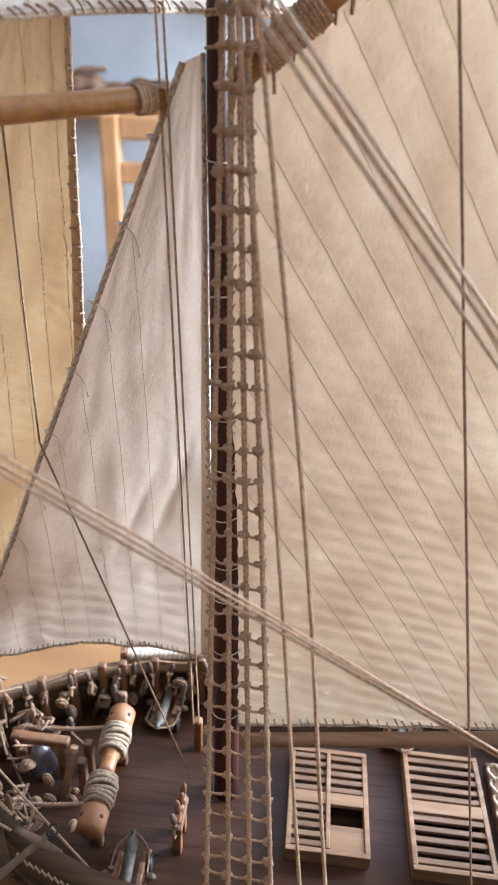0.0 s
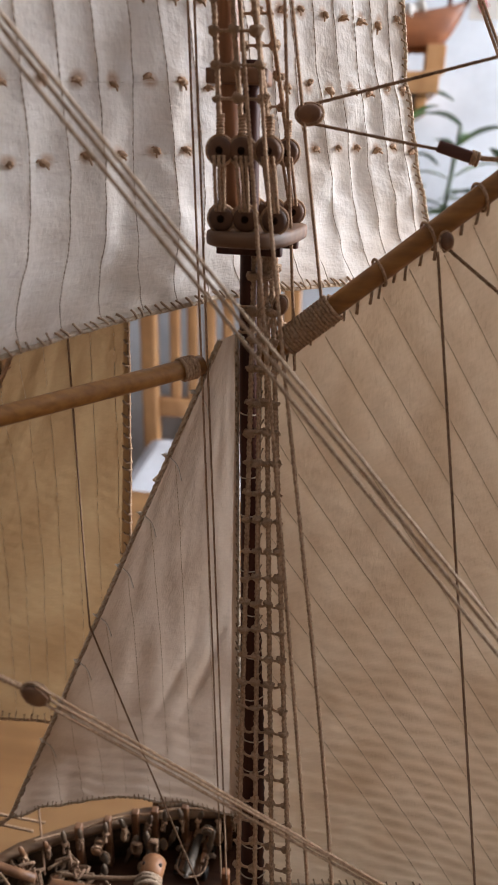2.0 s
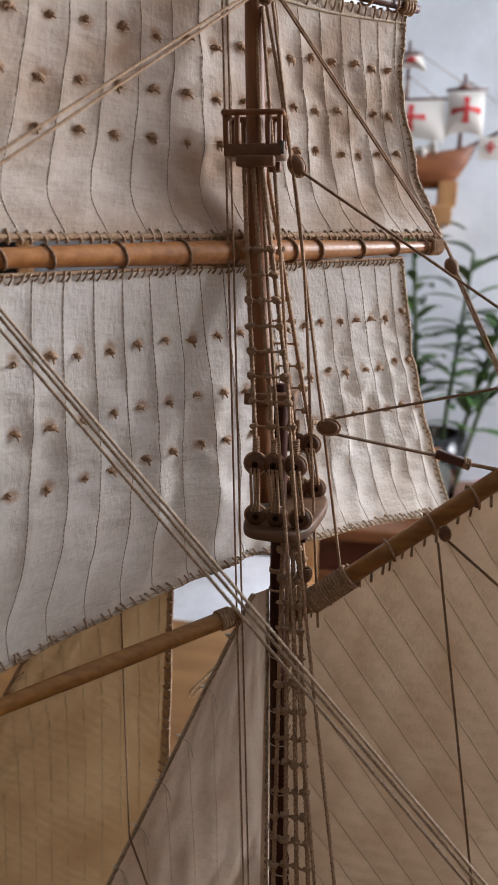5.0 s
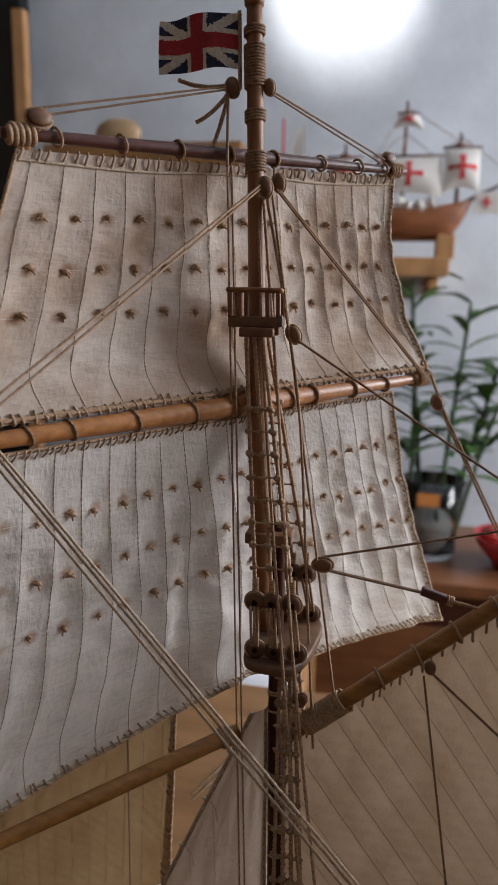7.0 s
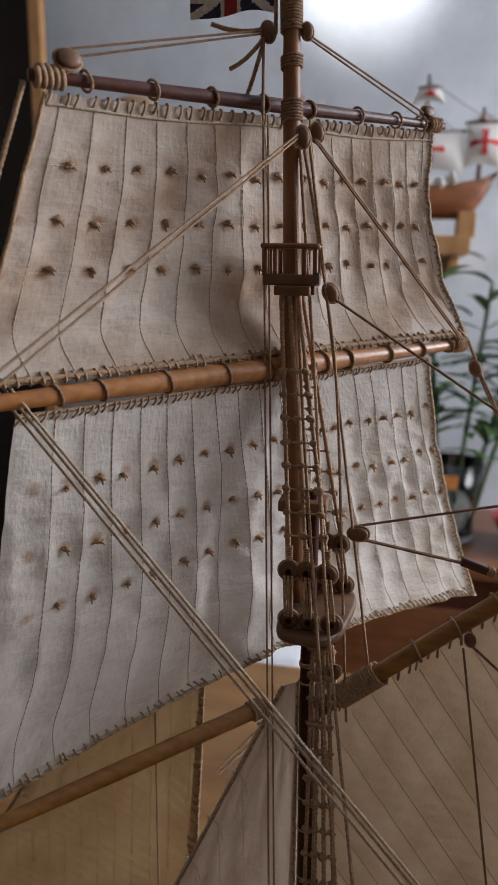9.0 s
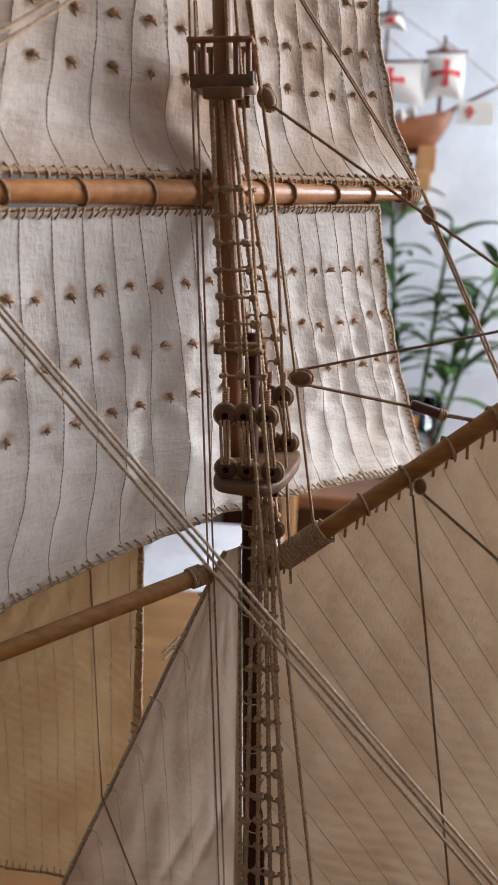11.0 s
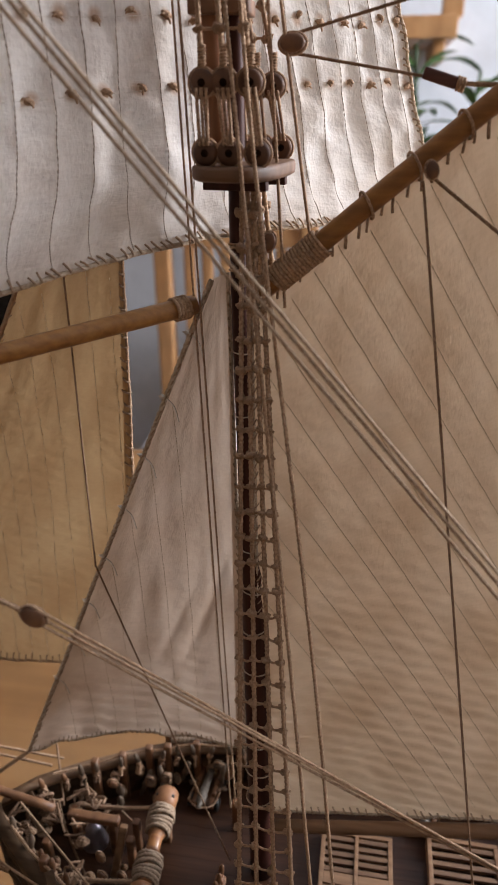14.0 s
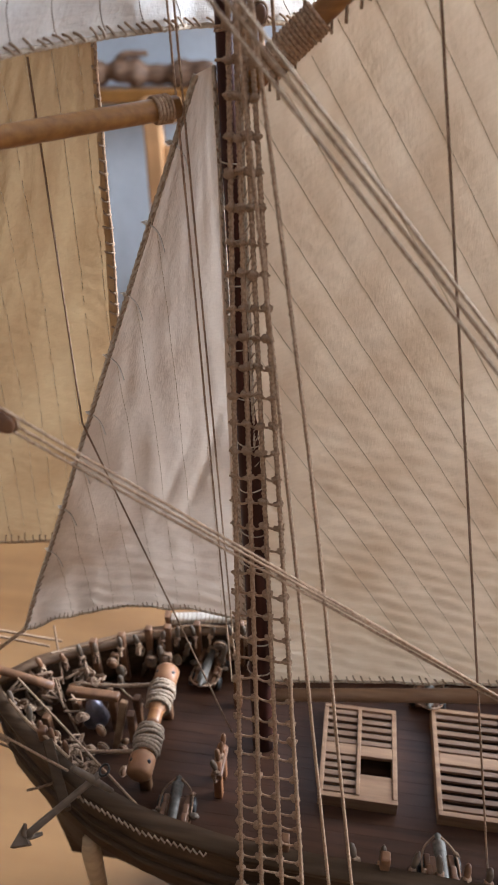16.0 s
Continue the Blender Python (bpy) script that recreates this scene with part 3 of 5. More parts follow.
def knot_mesh(r):
    bm = B()
    ball(bm, (0, 0, 0), r, (1.25, .8, .85), None, 8, .28)
    ball(bm, (r * .9, -r * .2, -r * .3), r * .55, (1.2, .8, .8), None, 6, .3)
    sweep(bm, [(0, 0, 0), (r * .9, -r * .8, -r * 1.2), (r * 1.1, -r * .7, -r * 1.7)], lambda t: r * (.38 - .15 * t), 5)
    sweep(bm, [(0, 0, 0), (-r * 1.2, -r * .6, r * .2), (-r * 1.6, -r * .3, -r * .3)], lambda t: r * (.36 - .15 * t), 5)
    me = bpy.data.meshes.new("reef_knot")
    bm.to_mesh(me)
    bm.free()
    me.shade_smooth()
    me.materials.append(KNOT_BROWN)
    return me


KNOTS = [knot_mesh(.00055) for _ in range(5)]


def reef_knots(sail_ob, f, rows, us):
    for v in rows:
        for u in us:
            ob = new("reef_knot", random.choice(KNOTS))
            uu, vv = u + random.uniform(-.006, .006), v + random.uniform(-.012, .012)
            ob.parent = sail_ob
            ob.matrix_parent_inverse = sail_ob.matrix_world.inverted()
            ob.matrix_world = Matrix.Translation(lifted(f, uu, vv, .0003)) @ Euler((random.uniform(-.5, .5), random.uniform(-.6, .6), random.uniform(-.5, .9))).to_matrix().to_4x4() @ Matrix.Scale(random.uniform(1.05, 1.55), 4)


# topsail dressing
TS_SEAMS = [(-60.3 + 6.08 * k + 62) / 116.5 for k in range(1, 19)]
for u in TS_SEAMS:
    w = .006 * random.uniform(-1, 1)
    seam(topsail, f_topsail, [(u, .01), (u + w * .4, .3), (u - w * .5, .6), (u + w * .2, .85), (u + .02 + w * .3, .985)], .00015, .00004, SEAM_GREY, 40)
for v in (.187, .367, .537):
    seam(topsail, f_topsail, [(.02, v), (.3, v + .006), (.6, v - .004), (.99, v)], .00008, .00002, THREAD_PALE, 60)
reef_knots(topsail, f_topsail, (.187, .367, .537), [u + .026 for u in TS_SEAMS])
bolt_rope(topsail, f_topsail, [(.0, 1), (.5, 1), (1, 1)])
bolt_rope(topsail, f_topsail, [(1, 0), (1, .5), (1, 1)], .0004)
bolt_rope(topsail, f_topsail, [(0, 0), (.5, 0), (1, 0)], .0004, ROPE)
stitches(topsail, f_topsail, (0, 1), (1, 1), 84, (0, -.026), .008, .00023)
stitches(topsail, f_topsail, (1, 0), (1, 1), 44, (-.011, 0), .009, .0002)
stitches(topsail, f_topsail, (0, 0), (1, 0), 74, (0, .018), .006, .00020)

# topgallant dressing
TG_SEAMS = [.03 + .0625 * k for k in range(16)]
for u in TG_SEAMS:
    w = .006 * random.uniform(-1, 1)
    seam(topgallant, f_tg, [(u, .01), (u + w * .3, .3), (u - w * .4, .6), (u + .004, .82), (u + .045, .985)], .00015, .00004, SEAM_GREY, 36)
for v in (.24, .435, .615):
    seam(topgallant, f_tg, [(.02, v), (.3, v + .008), (.6, v - .005), (.99, v)], .00008, .00002, THREAD_PALE, 60)
reef_knots(topgallant, f_tg, (.24, .435, .615), [u + .031 for u in TG_SEAMS[:-1]])
bolt_rope(topgallant, f_tg, [(0, .985), (.5, .985), (1, .985)], .0006, ROPE)
bolt_rope(topgallant, f_tg, [(1, 0), (1, .5), (1, 1)], .0004)
bolt_rope(topgallant, f_tg, [(0, 0), (0, .5), (0, 1)], .0004, ROPE)
bolt_rope(topgallant, f_tg, [(0, .035), (.25, .05), (.5, .035), (.75, .05), (1, .035)], .0003)
stitches(topgallant, f_tg, (0, 1), (1, 1), 62, (0, -.036), .009, .00026, .0005)
stitches(topgallant, f_tg, (1, 0), (1, 1), 34, (-.013, 0), .010)
stitches(topgallant, f_tg, (0, 0), (1, 0), 40, (0, .04), .004, .00024)

# mainsail dressing


def main_uv(x, z):
    """The (u, v) of the mainsail at a place given by x and z."""
    u, v = .3, .5
    for _ in range(14):
        p = f_main(u, v)
        e = 1e-3
        pu, pv = (f_main(u + e, v) - p) / e, (f_main(u, v + e) - p) / e
        det = pu.x * pv.z - pu.z * pv.x
        dx, dz = x - p.x, z - p.z
        u, v = u + (dx * pv.z - dz * pv.x) / det, v + (dz * pu.x - dx * pu.z) / det
        u, v = max(-.5, min(1.5, u)), max(-.5, min(1.5, v))
    return u, v


for k in range(-14, 26):
    path = []
    x0 = .0005 + .0077 * k
    for j in range(90):
        x, z = x0 + .0032 * j * .54, 1.29 - .0032 * j * .84
        u, v = main_uv(x, z)
        p = f_main(u, v)
        if .003 < u < .997 and .006 < v < .99 and abs(p.x - x) + abs(p.z - z) < 1e-4:
            path.append((u, v))
    if len(path) > 4:
        seam(mainsail, f_main, path, .00012, 0, SEAM, len(path), .6)
bolt_rope(mainsail, f_main, [(0, 0), (.5, 0), (1, 0)], .0004)
bolt_rope(mainsail, f_main, [(0, 1), (.5, 1), (1, 1)], .0004)
bolt_rope(mainsail, f_main, [(0, 0), (0, .5), (0, 1)], .0004)
stitches(mainsail, f_main, (0, 0), (1, 0), 46, (0, .014), .004, .00026)
stitches(mainsail, f_main, (0, 1), (1, 1), 90, (0, -.012), .004)
stitches(mainsail, f_main, (0, 0), (0, 1), 44, (.007, 0), .006, .00016)

# jib dressing
for k in range(9):
    xs = -.0205 - .0066 * k
    pts = []
    for j in range(40):
        v = (j + .5) / 40
        a, b = f_jib(0, v), f_jib(1, v)
        u = (xs + .0025 * (v - .8) - a.x) / (b.x - a.x)
        if .04 < u < .985:
            pts.append((u, v))
    if len(pts) > 4:
        seam(jib, f_jib, pts, .00010, .00002, SEAM)
        tail = lifted(f_jib, *pts[0], .0003)
        bm = B()
        sweep(bm, spline([tail + V(-.003, 0, .0015), tail + V(-.0012, -.0006, .0012), tail + V(.0006, -.0005, -.0008), tail + V(.0014, -.0002, -.0045)], 14), .00016, 6)
        ball(bm, tail + V(-.002, -.0003, .0014), .0006, (1.2, 1, .8), None, 6, .25)
        part("hank", bm, THREAD_PALE, jib)
tape(jib, f_jib, [(.999, .06), (.999, .5), (.999, .996)], (-.045, 0), CLOTH_JIB, 110, "hem", .0002)
bolt_rope(jib, f_jib, [(0, 0), (0, .5), (0, 1)], .00055, ROPE_PALE)
bolt_rope(jib, f_jib, [(0, 1), (.3, 1), (.7, 1), (1, 1)], .0003, ROPE_PALE)
bolt_rope(jib, f_jib, [(1, 0), (1, .5), (1, 1)], .0004, ROPE_PALE)
stitches(jib, f_jib, (0, .02), (0, 1), 78, (.016, 0), .006, .00018, .0009)
stitches(jib, f_jib, (0, 1), (1, 1), 44, (0, -.012), .01, .00015)
stitches(jib, f_jib, (1, .02), (1, 1), 54, (-.018, 0), .005, .00018)

# outer jib dressing
for k in range(11):
    x_at = f_outer(1, .3).x - .004 - .0068 * k
    pts = []
    for j in range(40):
        v = (j + .5) / 40
        a, b = f_outer(0, v), f_outer(1, v)
        u = (x_at + .003 * (.3 - v) - a.x) / (b.x - a.x)
        if .02 < u < .985:
            pts.append((u, v))
    if len(pts) > 4:
        seam(outer_jib, f_outer, pts, .00015, .00001, SEAM)
tape(outer_jib, f_outer, [(.999, .003), (.999, .5), (.999, .997)], (-.036, 0), CLOTH_GOLD, 90, "hem", .0002)
bolt_rope(outer_jib, f_outer, [(1, 0), (1, .5), (1, 1)], .00034, ROPE)
bolt_rope(outer_jib, f_outer, [(0, 1), (.5, 1), (1, 1)], .0004, ROPE)
bolt_rope(outer_jib, f_outer, [(0, 0), (0, .5), (0, 1)], .0006, ROPE)
stitches(outer_jib, f_outer, (1, 0), (1, 1), 48, (-.035, 0), .006, .00028)
stitches(outer_jib, f_outer, (0, 1), (1, 1), 40, (0, -.02), .01)
stitches(outer_jib, f_outer, (0, 0), (0, 1), 40, (.04, 0), .01)

# spar dressing


def ring(bm, at, way, r, thick, turns=1, pitch=0.0, skew=0.0):
    """Turns of line round a spar at a place."""
    way = Vector(way).normalized()
    s = way.orthogonal().normalized()
    u = way.cross(s)
    n = 18 * turns
    pts = [Vector(at) + way * (pitch * k / 18 + skew * math.sin(2 * math.pi * k / 18)) + s * (r * math.cos(2 * math.pi * k / 18)) + u * (r * math.sin(2 * math.pi * k / 18)) for k in range(n + 1)]
    return sweep(bm, pts, thick, 7)


def hoop(parent, at, way, r, thick=.0004, turns=1, pitch=0.0, material=ROPE_DARK, name="hoop", skew=0.0):
    return part(name, ring(B(), at, way, r, thick, turns, pitch, skew), material, parent)


for k, d in enumerate((-54.5, -46, -32, -18, -6.5, 10, 18, 32.2, 45, 57)):
    hoop(topsail_yard, TY_MID + YARD_DIR * d / 1000, YARD_DIR, .0028 - abs(d) * .000018, .00034, skew=.0006)
TG_WAY = (TG_R - TG_L).normalized()
for d in (10.4, 23.9, 37.3, 50.3, 63.2, 78.1, 91.1, 100.3):
    hoop(topgallant_yard, TG_L + TG_WAY * d / 1000, TG_WAY, .0017, .0003, material=ROPE, skew=.0005)
hoop(topgallant_yard, TG_L + TG_WAY * .001, TG_WAY, .0015, .0006, 5, .0011, ROPE, "seizing")
hoop(topgallant_yard, TG_R - TG_WAY * .006, TG_WAY, .0014, .0005, 4, .001, ROPE, "seizing")
hoop(topsail_yard, TY_R - YARD_DIR * .005, YARD_DIR, .0018, .0005, 5, .0009, ROPE, "seizing")
hoop(topsail_yard, TY_L + YARD_DIR * .001, YARD_DIR, .0018, .0005, 5, .0009, ROPE, "seizing")
hoop(lower_yard, LY_END - LY_DIR * .0050, LY_DIR, .0022, .00038, 5, .0007, ROPE, "seizing")
for k in range(11):
    hoop(gaff, GAFF_A + GAFF_DIR * (.028 + .0105 * k), GAFF_DIR, .0025 - .00006 * k, .00030, material=ROPE, skew=.001)
hoop(gaff, GAFF_A + GAFF_DIR * .0060, GAFF_DIR, .0026, .00038, 16, .00074, ROPE, "coil")


def block(at, way, size=.0022, strop=True, material=BLOCK):
    """A pulley block: egg-shaped cheeks, a slot, a sheave pin and a rope strop. way: its long axis."""
    zz = Vector(way).normalized()
    yy = V(.15, -1, .1)
    yy = (yy - zz * yy.dot(zz)).normalized()
    m = Matrix.Translation(at) @ Matrix((yy.cross(zz), yy, zz)).transposed().to_4x4()
    bm = B()
    for sgn in (-1, 1):
        ball(bm, m @ V(0, sgn * size * .32, 0), size, (.72, .30, 1.0), m.to_3x3().to_4x4(), 12)
    ball(bm, m @ V(0, 0, 0), size * .9, (.62, .34, .95), m.to_3x3().to_4x4(), 10)
    ob = part("block", bm, material, ship, "brown wooden pulley block")
    if strop:
        bm = B()
        pts = [m @ V(size * .78 * math.sin(a), 0, size * 1.1 * math.cos(a)) for a in [2 * math.pi * k / 20 for k in range(21)]]
        sweep(bm, pts, size * .13, 6)
        part("strop", bm, ROPE, ob)
    bm = B()
    lathe(bm, [(size * .13, -size * .60), (size * .13, size * .60)], m @ pose(0, 0, 0, 90, 0, 0), 10)
    part("sheave_pin", bm, IRON, ob)
    return ob


# standing and running rigging
def line(name, a, b, r, sag=0.0, material=ROPE, label=""):
    return part(name, rope(B(), sagged(a, b, sag) if sag else [a, b], r), material, ship, label)



def clove_mesh():
    bm = B()
    ball(bm, (0, 0, 0), 1, (1.1, .9, 1), None, 7, .3)
    me = bpy.data.meshes.new("knot")
    bm.to_mesh(me)
    bm.free()
    me.shade_smooth()
    me.materials.append(ROPE)
    return me


CLOVES = [clove_mesh() for _ in range(6)]


def knot(parent, at, r):
    """A clove hitch tied round a shroud."""
    ob = new("knot", random.choice(CLOVES))
    ob.parent = parent
    ob.matrix_parent_inverse = parent.matrix_world.inverted()
    ob.matrix_world = Matrix.Translation(at) @ Euler((random.uniform(-.5, .5), random.uniform(-.5, .5), random.uniform(-.5, .5))).to_matrix().to_4x4() @ Matrix.Diagonal((r * random.uniform(1, 1.4), r, r * random.uniform(.8, 1.1), 1))


def shroud_foot(k, sgn):
    return V(-.0049 + .0049 * k, MID_Y + sgn * .0486, 1.0345)


def shroud_head(k, sgn):
    return V(-.0116 + .0010 * k, .139 + sgn * .0020, 1.2330)


for sgn in (-1, 1):
    for k in range(4):
        line("shroud", shroud_foot(k, sgn) + V(0, 0, .006), shroud_head(k, sgn), .00047)
    t = .030
    while t < .955:
        t += .0212 + .0090 * t + random.uniform(-.002, .002)
        bm = B()
        pts = [shroud_foot(k, sgn).lerp(shroud_head(k, sgn), t + random.uniform(-.002, .002)) + V(0, sgn * .0006, 0) for k in range(4)]
        full = []
        for a, b in zip(pts, pts[1:]):
            full += [a, a.lerp(b, .5) + V(0, 0, -.0003 * random.uniform(0, 2.2))]
        full.append(pts[-1])
        sweep(bm, spline([pts[0] - V(.0011, 0, random.uniform(-.0006, .0006)), *full, pts[-1] + V(.0010, 0, random.uniform(-.0006, .0006))], 26), .00027, 6)
        rat = part("ratline", bm, ROPE, ship)
        for p in pts:
            knot(rat, p, .00080 * random.uniform(.85, 1.2))


def deadeye(at, r, way=(0, -1, 0)):
    """A round wooden deadeye with a grooved rim and a hole's shade painted on its face."""
    m = along(at, Vector(at) + Vector(way))
    ob = part("deadeye", lathe(B(), [(r * .7, -r * .42), (r * .95, -r * .25), (r, -r * .1), (r * .9, 0), (r, r * .1), (r * .95, r * .25), (r * .7, r * .42)], m, 20), DEADEYE, ship, "round dark walnut deadeye")
    # flat near-black disc in place of a shaded hole
    part("hole_shade", lathe(B(), [(r * .30, -r * .05), (r * .30, r * .03)], m @ Matrix.Translation((0, 0, r * .40)), 12), PAINTED_SHADE, ob)
    part("strop", ring(B(), at, way, r * 1.02, r * .16), ROPE, ob)
    return ob


def lanyard(a, b, r, gap):
    for d in (-1, 0, 1):
        line("lanyard", Vector(a) + V(d * gap, -r * .6, 0), Vector(b) + V(d * gap * .8, -r * .6, 0), .00030, 0, ROPE)


for sgn in (-1, 1):
    ya, yb = sorted((MID_Y + sgn * .036, MID_Y + sgn * .0515))
    part("channel", box(B(), (-.011, ya, 1.0276), (.0165, yb, 1.0294), .0004), HULL, ship)
    for k in range(4):
        p = shroud_foot(k, sgn)
        deadeye(p + V(0, 0, .0055), .0021)
        deadeye(p + V(0, 0, -.0025), .0021)
        lanyard(p + V(0, 0, .005), p + V(0, 0, -.002), .0021, .0008)

# the top, its deadeyes and the topmast shrouds
TOP_AT = pose(-.0108, .1372, 1.2335, 0, 0, -8)
bm = B()
rings = []
for scale, z in ((.90, -.0016), (.985, -.0012), (1.0, -.0006), (1.0, .0004), (.985, .0009), (.93, .0011)):
    ring_pts = []
    for k in range(44):
        e = 2 * math.pi * k / 44
        c, d = math.cos(e), math.sin(e)
        w = 1 + .02 * math.sin(3 * e + 1)
        ring_pts.append(bm.verts.new(TOP_AT @ V(.0076 * scale * w * math.copysign(abs(c) ** .55, c), .0145 * scale * math.copysign(abs(d) ** .62, d), z)))
    rings.append(ring_pts)
for a, b in zip(rings, rings[1:]):
    for k in range(44):
        bm.faces.new((a[k], a[(k + 1) % 44], b[(k + 1) % 44], b[k]))
bm.faces.new(rings[0][::-1])
bm.faces.new(rings[-1])
part("mast_top", bm, wood("top_wood", (0.085, 0.040, 0.019), (0.19, 0.098, 0.050), 0.55, (60, 400, 400)), ship, "small wooden fighting top with a worn rounded edge")
for dy in (-.0065, .0065):
    part("trestle_tree", box(B(), (-.0060, dy - .0009, -.0034), (.0060, dy + .0009, -.0017), .0002, TOP_AT), MAST_BLACK, ship)
NEAR_X = (-.0160, -.0118, -.0068)
FAR_X = (-.0130, -.0092, -.0055)
for xs, y, sgn in ((NEAR_X, .1262, -1), (FAR_X, .1470, 1)):
    for i, x in enumerate(xs):
        lo, hi = V(x, y, 1.2366), V(x - .0005 - .0005 * i, y + (-sgn) * .0012, 1.2474)
        deadeye(lo, .0022)
        deadeye(hi, .0022)
        lanyard(hi - V(0, 0, .0008), lo + V(0, 0, .0012), .0020, .00085)
        head = V(-.0215 + .0017 * i, .139 + sgn * .0030, 1.3075)
        line("topmast_shroud", hi + V(0, 0, .0022), head, .00044)
        part("seizing", ring(B(), hi + V(0, 0, .0024), (0, 0, 1), .0005, .00026, 6, .0005), ROPE, ship)
    for j in range(8):
        t = .10 + .085 * j
        pts = [V(x - .0005 - .0005 * i, y - sgn * .0012, 1.2494).lerp(V(-.0215 + .0017 * i, .139 + sgn * .0030, 1.3075), t) + V(0, sgn * .0005, 0) for i, x in enumerate(xs)]
        bm = B()
        sweep(bm, spline([pts[0] - V(.0006, 0, 0), *pts, pts[-1] + V(.0006, 0, 0)], 12), .00025, 6)
        rat = part("ratline", bm, ROPE, ship)
        for p in pts:
            knot(rat, p, .00078 * random.uniform(.8, 1.2))
part("mast_cap", box(B(), (-.0205, .1345, 1.2580), (-.0098, .1420, 1.2605), .0004), BLOCK, ship)

# cage at the crosstrees
for x0, x1, y0, y1, z0, z1 in ((-.0252, -.0138, .1345, .1425, 1.3072, 1.3095), (-.0225, -.0150, .1330, .1350, 1.3052, 1.3072), (-.0225, -.0150, .1420, .1440, 1.3052, 1.3072)):
    part("crosstree", box(B(), (x0, y0, z0), (x1, y1, z1), .0004), BLOCK, ship)
for x in (-.0248, -.0225, -.0165, -.0142):
    for y in (.1350, .1420):
        part("stanchion", sweep(B(), spline([(x, y, 1.3092), (x - .0002, y, 1.3149)], 6), .00055, 8), MAST_WOOD, ship)
for a, b in (((-.0256, .1348, 1.3151), (-.0136, .1348, 1.3151)), ((-.0256, .1422, 1.3151), (-.0136, .1422, 1.3151)), ((-.0252, .1345, 1.3151), (-.0252, .1425, 1.3151)), ((-.0140, .1345, 1.3151), (-.0140, .1425, 1.3151))):
    part("cage_rail", sweep(B(), spline([a, b], 8), .00055, 8), MAST_WOOD, ship)
part("metal_cleat", box(B(), (-.0142, .1340, 1.3075), (-.0132, .1352, 1.3099), .0003), BRONZE, ship, "small bright metal cleat")

# masthead
part("truck", lathe(B(), [(.0012, -.0012), (.0021, -.0008), (.0022, .0004), (.0019, .0010), (.0008, .0013)], Matrix.Translation(TM_TOP)), MAST_WOOD, ship)
TM_WAY = (TM_TOP - TM_FOOT).normalized()


def on_topmast(z):
    p = spline([TM_FOOT, V(-.0195, .140, 1.305), TM_TOP], 40)
    return min(p, key=lambda q: abs(q.z - z))


for z, turns in ((1.3695, 3), (1.3575, 14), (1.3490, 4), (1.3395, 7)):
    part("mast_seizing", ring(B(), on_topmast(z), TM_WAY, .0021, .00030, turns, .00062), ROPE_DARK, ship)
for z, turns in ((1.2185, 2), (1.2140, 1)):
    part("mast_seizing", ring(B(), V(-.0126, .139, z), (0, 0, 1), .0020, .00028, turns, .0006), ROPE, ship)

for k in range(12):
    z = 1.062 + .0122 * k
    a = min(spline(MAST_LINE, 60), key=lambda q: abs(q.z - z))
    part("mast_hoop", ring(B(), a, (random.uniform(-.25, .1), random.uniform(-.2, .2), 1), mast_radius((z - DECK_Z) / (1.262 - DECK_Z)) + .0005, .00016), ROPE_PALE, ship)

# running rigging
for dx in (-.0017, 0, .0013):
    line("brace", V(-.0660 + dx, .0964, 1.2927), V(.1000 + dx * 1.3, .0955, 1.1020), .00028, 0, ROPE_WOUND)
block((-.0670, .0964, 1.2938), (.66, -.03, -.74), .0025)
for k, dz in enumerate((0, -.0011, -.0019)):
    line("lower_brace", V(-.0345, .0796 - .0004 * k, 1.1718 + (.0024 if k == 2 else dz * .9)), V(.0950, .0973, 1.0768 + dz * .55), .00023)
block((-.0350, .0795, 1.1718), (.8, .11, -.59), .0021)
line("pendant", V(-.0366, .0793, 1.1728), V(-.0760, .0740, 1.1960), .00042)
line("vang", (.0213, .1308, 1.232), (.0530, .0960, 1.040), .00024, 0, ROPE_DARK)
line("peak_line", (.0230, .1316, 1.2325), (.100, .108, 1.176), .00028, 0, ROPE_DARK)
block((.0226, .1315, 1.2338), (.25, -.1, -.95), .0015)
block((-.0060, .1335, 1.2208), (.3, 0, 1), .0018)
part("backstay", rope(B(), [V(-.0205, .1412, 1.3350), V(-.0163, .1345, 1.2878), V(-.0093, .1225, 1.2349), V(.0033, .1000, 1.1507), V(.0104, .0895, 1.0955), V(.0169, .0810, 1.0440)], .00034), ROPE, ship)
part("backstay", rope(B(), [V(-.0192, .1412, 1.3350), V(-.0134, .1345, 1.2879), V(-.0068, .1222, 1.2349), V(.0076, .1000, 1.1512), V(.0150, .0893, 1.0964), V(.0222, .0800, 1.0440)], .00034), ROPE, ship)
part("backstay", rope(B(), [V(-.0180, .1386, 1.3345), V(-.0135, .1378, 1.3130), V(-.0091, .1370, 1.2877), V(-.0056, .1354, 1.2450), V(-.0027, .1340, 1.2081)], .00030), ROPE, ship)
line("backstay", (-.0168, .1385, 1.3350), (.0017, .1355, 1.2210), .00030)
for dx in (0, .0016):
    line("halyard", (-.0258 + dx * .6, .1345, 1.3400), (-.0178 + dx, .1430, 1.0480), .00021, 0, ROPE)
line("flag_halyard", (-.0277, .1430, 1.3570), (-.0258, .1345, 1.3400), .0003, 0, ROPE_DARK)
line("sheet", outer_plane(-.0560, 1.2150) - V(0, .003, 0), V(-.0508, .1385, 1.1380), .00022, 0, ROPE_DARK)
line("sheet", V(-.0508, .1385, 1.1380), V(-.0168, .1350, 1.0350), .00022, 0, ROPE_DARK)
